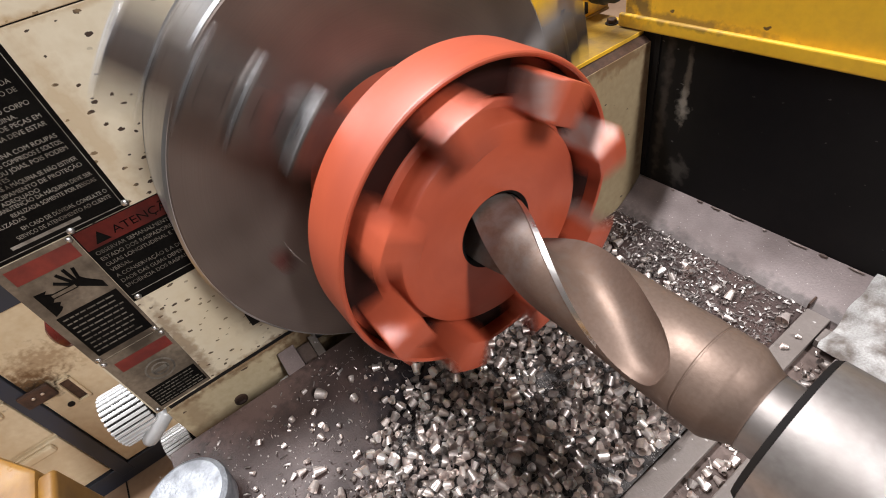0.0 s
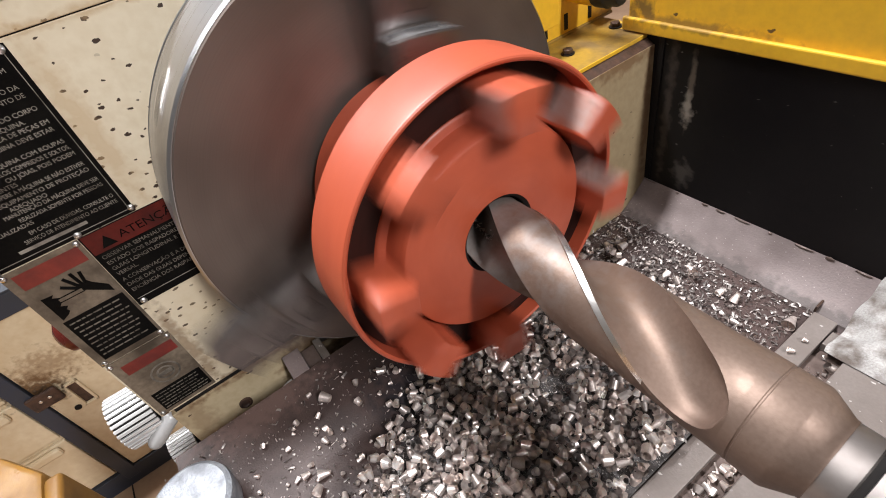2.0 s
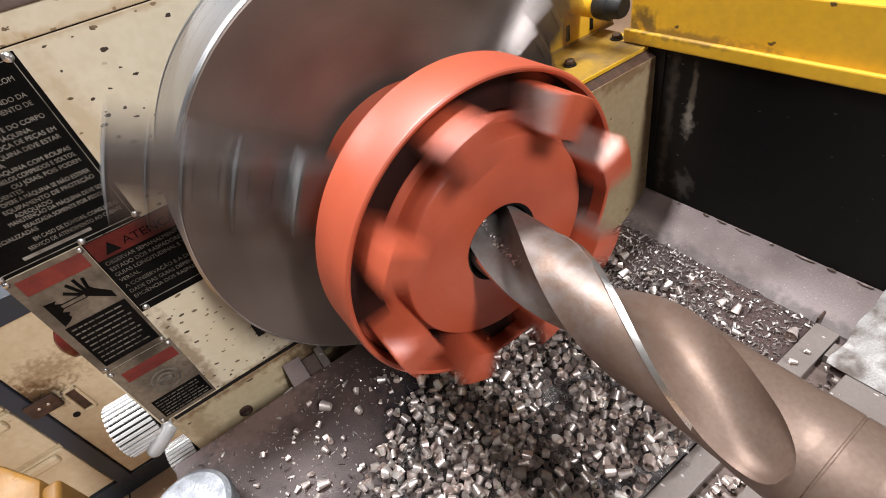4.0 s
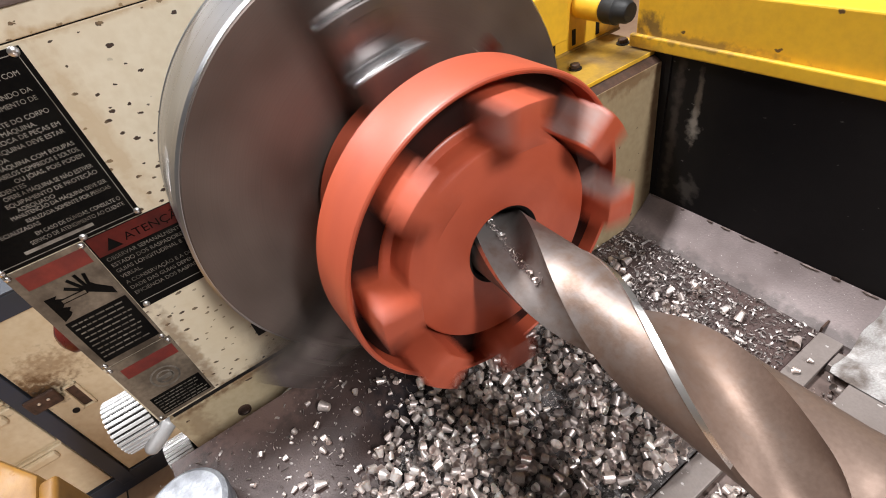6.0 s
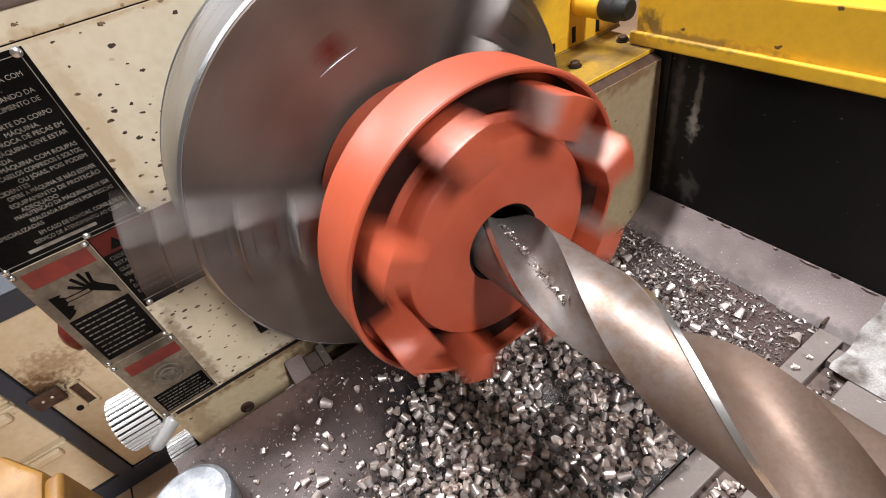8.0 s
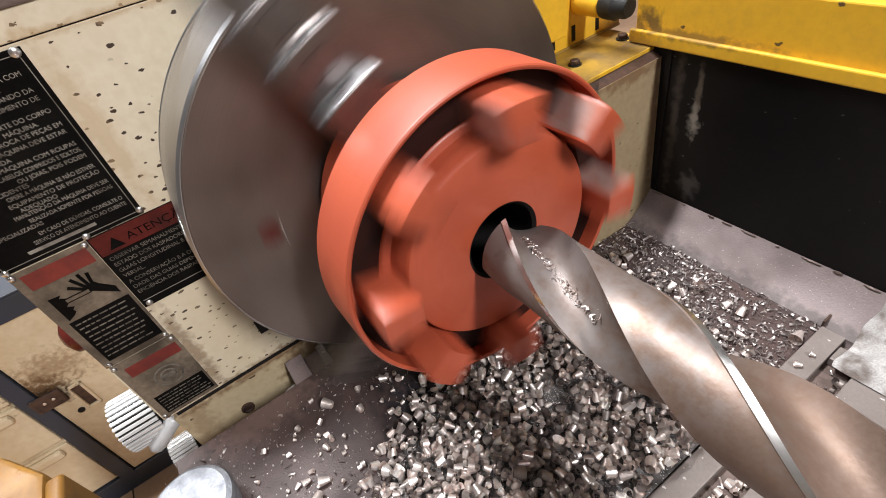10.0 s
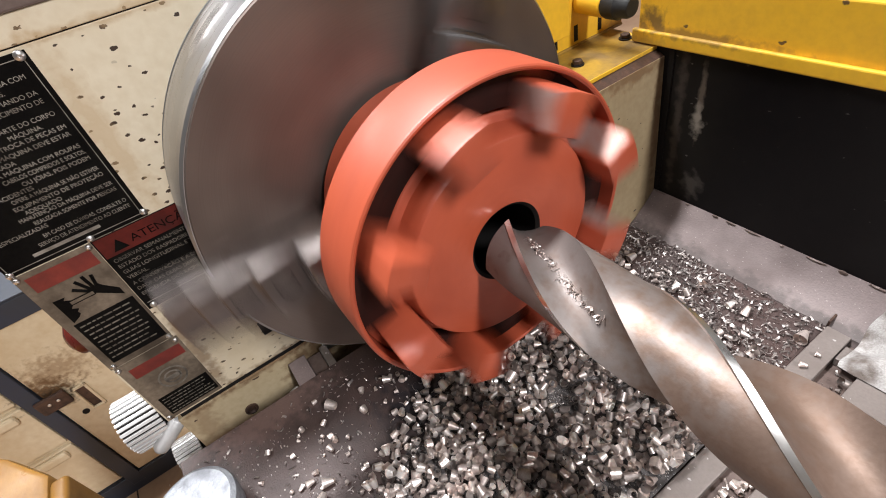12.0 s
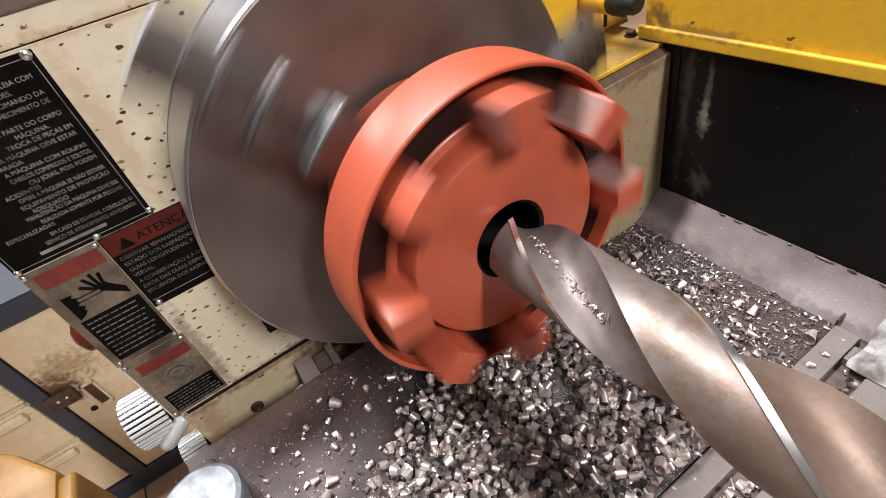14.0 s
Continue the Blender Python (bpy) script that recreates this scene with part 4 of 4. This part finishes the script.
def settled(rng, count, low, high, accept):
    """Curled chips dropped one by one, each resting on those below it."""
    cell, tops = 0.0032, {}
    verts, faces, made, tries = [], [], 0, 0
    while made < count and tries < count * 60:
        tries += 1
        x, y = rng.uniform(0.085, 0.424), rng.uniform(-0.40, 0.30)
        d = heap(x, y)
        if rng.random() > accept(d, x, y):
            continue
        size = rng.uniform(low, high)
        reach = max(1, int(0.36 * size / cell))
        cx, cy = int(x / cell), int(y / cell)
        under = [(i, j) for i in range(cx - reach, cx + reach + 1) for j in range(cy - reach, cy + reach + 1)]
        rest = max(tops.get(c, 0.0005) for c in under)
        if rest > 0.006 + 0.020 * d:
            continue
        pts, fs = curl(rng, size)
        m = Euler((rng.uniform(0, 6.28), rng.uniform(-1.2, 1.2), rng.uniform(0, 6.28))).to_matrix()
        pts = [m @ Vector(p) for p in pts]
        bottom, top = min(p.z for p in pts), max(p.z for p in pts)
        z = rest - bottom - (0.12 * size if rest > 0.001 else 0.0)
        for c in under:
            tops[c] = z + bottom + 0.72 * (top - bottom)
        base = len(verts)
        verts += [(p.x + x, p.y + y, p.z + z) for p in pts]
        faces += [tuple(i + base for i in f) for f in fs]
        made += 1
    return verts, faces


def stuff(name, verts, faces, material, label, category, smooth=50):
    me = bpy.data.meshes.new(name)
    me.from_pydata(verts, [], faces)
    me.materials.append(material)
    me.shade_smooth()
    me.set_sharp_from_angle(angle=radians(smooth))
    return tagged(new(name, me), label, category, kind="stuff")


def chips():
    rng = random.Random(12)
    v, f = settled(rng, 4200, 0.0074, 0.0134, lambda d, x, y: max(0, d) ** 2.4 * (1 if y < 0.12 else 0.004))
    stuff("chip_heap", v, f, CHIP, "heap of curled bright steel drilling chips", "metal chips")
    v, f = scattered(rng, 6200, sliver, 0.0042, 0.0108, lambda d, x, y: 0.05 + max(0, d) * (0.25 if y < 0.13 else 1.4), 0.009)
    stuff("chip_splinters", v, f, CHIP_DULL, "small bright steel splinters on the bed", "metal chips")
    v, f = scattered(rng, 1300, sliver, 0.002, 0.006, lambda d, x, y: 0.3 if x > 0.09 else 0.15, 0.0)
    stuff("swarf_crumbs", v, f, CHIP, "tiny bright metal crumbs over the bed", "metal chips")
    # fine dark swarf under the heap
    bm = bmesh.new()
    n = 70
    grid = [[bm.verts.new((0.12 + 0.306 * i / n, -0.26 + 0.594 * j / n, 0)) for j in range(n + 1)] for i in range(n + 1)]
    for row in grid:
        for p in row:
            pile = math.exp(-((p.co.x - 0.301) ** 2 / 0.0009 + (p.co.y - 0.034) ** 2 / 0.0012))
            p.co.z = -0.0015 + 0.0085 * max(0.0, heap(p.co.x, p.co.y) - 0.12) + 0.009 * pile + 0.0008 * noise.noise(p.co * 190)
            if p.co.y > 0.20:
                p.co.z = -0.002
    for i in range(n):
        for j in range(n):
            bm.faces.new((grid[i][j], grid[i + 1][j], grid[i + 1][j + 1], grid[i][j + 1]))
    solid("fine_swarf", bm, SWARF, "fine dark swarf under the chips", "swarf", kind="stuff", smooth=60)
    # crumbs on the low pile of fine swarf
    verts, faces = [], []
    for k in range(500):
        x, y = rng.gauss(0.301, 0.016), rng.gauss(0.034, 0.019)
        pts, fs = sliver(rng, 0.0015 + 0.005 * rng.random() ** 3)
        m = Euler((rng.uniform(0, 6.28), rng.gauss(0, 0.4), rng.uniform(0, 6.28))).to_matrix()
        z = 0.0002 + 0.009 * math.exp(-((x - 0.301) ** 2 / 0.0009 + (y - 0.034) ** 2 / 0.0012))
        base = len(verts)
        verts += [tuple(m @ Vector(p) + Vector((x, y, z))) for p in pts]
        faces += [tuple(i + base for i in g) for g in fs]
    stuff("swarf_pile", verts, faces, CHIP_DULL, "low grey pile of fine steel crumbs", "metal chips")
    # chips in the saddle's slot
    verts, faces = [], []
    for k in range(110):
        pts, fs = curl(rng, rng.uniform(0.006, 0.012)) if rng.random() < 0.45 else sliver(rng, rng.uniform(0.005, 0.011))
        m = Euler((rng.uniform(0, 6.28), rng.gauss(0, 0.4), rng.uniform(0, 6.28))).to_matrix()
        pts = [m @ Vector(p) for p in pts]
        low, x, y = min(p.z for p in pts), rng.uniform(0.457, 0.474), rng.uniform(-0.05, 0.29)
        base = len(verts)
        verts += [(p.x + x, p.y + y, p.z - low - 0.0062) for p in pts]
        faces += [tuple(i + base for i in g) for g in fs]
    stuff("slot_chips", verts, faces, CHIP, "steel chips lying in the saddle slot", "metal chips")
    # single chips on the bare part of the bed and on the saddle
    for x, y, z, size, turn in ((0.117, -0.180, 0, 0.014, 40), (0.095, -0.196, 0, 0.007, 100), (0.150, -0.150, 0, 0.010, 10), (0.203, -0.222, 0, 0.013, 70), (0.215, -0.235, 0, 0.014, 130),
                               (0.168, -0.205, 0, 0.009, 20), (0.190, -0.240, 0, 0.010, 90), (0.240, -0.215, 0, 0.012, 160), (0.132, -0.105, 0, 0.012, 60), (0.143, -0.090, 0, 0.011, 150),
                               (0.418, 0.298, 0, 0.019, 95), (0.438, 0.262, 0.0045, 0.008, 30), (0.441, 0.285, 0.0045, 0.006, 10), (0.255, -0.255, 0, 0.012, 15), (0.300, -0.235, 0, 0.011, 80)):
        pts, fs = curl(rng, size)
        m = Euler((rng.uniform(0, 6), 0.1, radians(turn))).to_matrix()
        pts = [m @ Vector(p) for p in pts]
        low = min(p.z for p in pts)
        me = bpy.data.meshes.new("steel_chip")
        me.from_pydata([(p.x, p.y, p.z - low) for p in pts], [], fs)
        me.materials.append(CHIP)
        me.shade_smooth()
        ob = tagged(new("steel_chip", me), "single curled steel chip lying apart", "metal chip", "single chips")
        ob.location = (x, y, z + 0.0003)
    made = 0
    while made < 115:
        x, y = rng.uniform(0.085, 0.42), rng.uniform(-0.34, 0.06)
        if not 0.01 < heap(x, y) + rng.uniform(0.0, 0.02) < 0.35 or x < 0.12:
            continue
        pts, fs = curl(rng, rng.uniform(0.0042, 0.0085))
        m = Euler((rng.uniform(0, 6.28), rng.gauss(0, 0.25), rng.uniform(0, 6.28))).to_matrix()
        pts = [m @ Vector(p) for p in pts]
        low = min(p.z for p in pts)
        me = bpy.data.meshes.new("steel_chip")
        me.from_pydata([(p.x, p.y, p.z - low) for p in pts], [], fs)
        me.materials.append(CHIP)
        me.shade_smooth()
        ob = tagged(new("steel_chip", me), "small curled steel chip at the edge of the heap", "metal chip", "loose chips")
        ob.location = (x, y, 0.0004 + 0.0085 * max(0.0, heap(x, y) - 0.12))
        made += 1


chips()


# ---- what moves ----
SPIN = 394.2         # degrees a second
START = -47.85


def motions():
    turning = [(k / 15, pose(0, 0, AXIS, START + SPIN * k / 15)) for k in range(211)]
    walk(the_chuck, turning)
    walk(the_coupling, turning)
    feed = ((0, -0.081), (0.5, -0.0735), (1, -0.0665), (1.5, -0.0590), (2, -0.0520), (2.5, -0.0450), (3, -0.0380), (4.2, -0.0215), (5.5, -0.0070), (6, -0.0040),
            (6.5, 0.0), (7, 0.0070), (7.5, 0.0145), (8, 0.0220), (9.2, 0.0400), (9.8, 0.0475), (10.5, 0.0475), (14, 0.0475))
    rows = [(t, pose(u, 0, AXIS)) for t, u in feed]
    walk(the_drill, rows)
    walk(the_quill, rows)


motions()
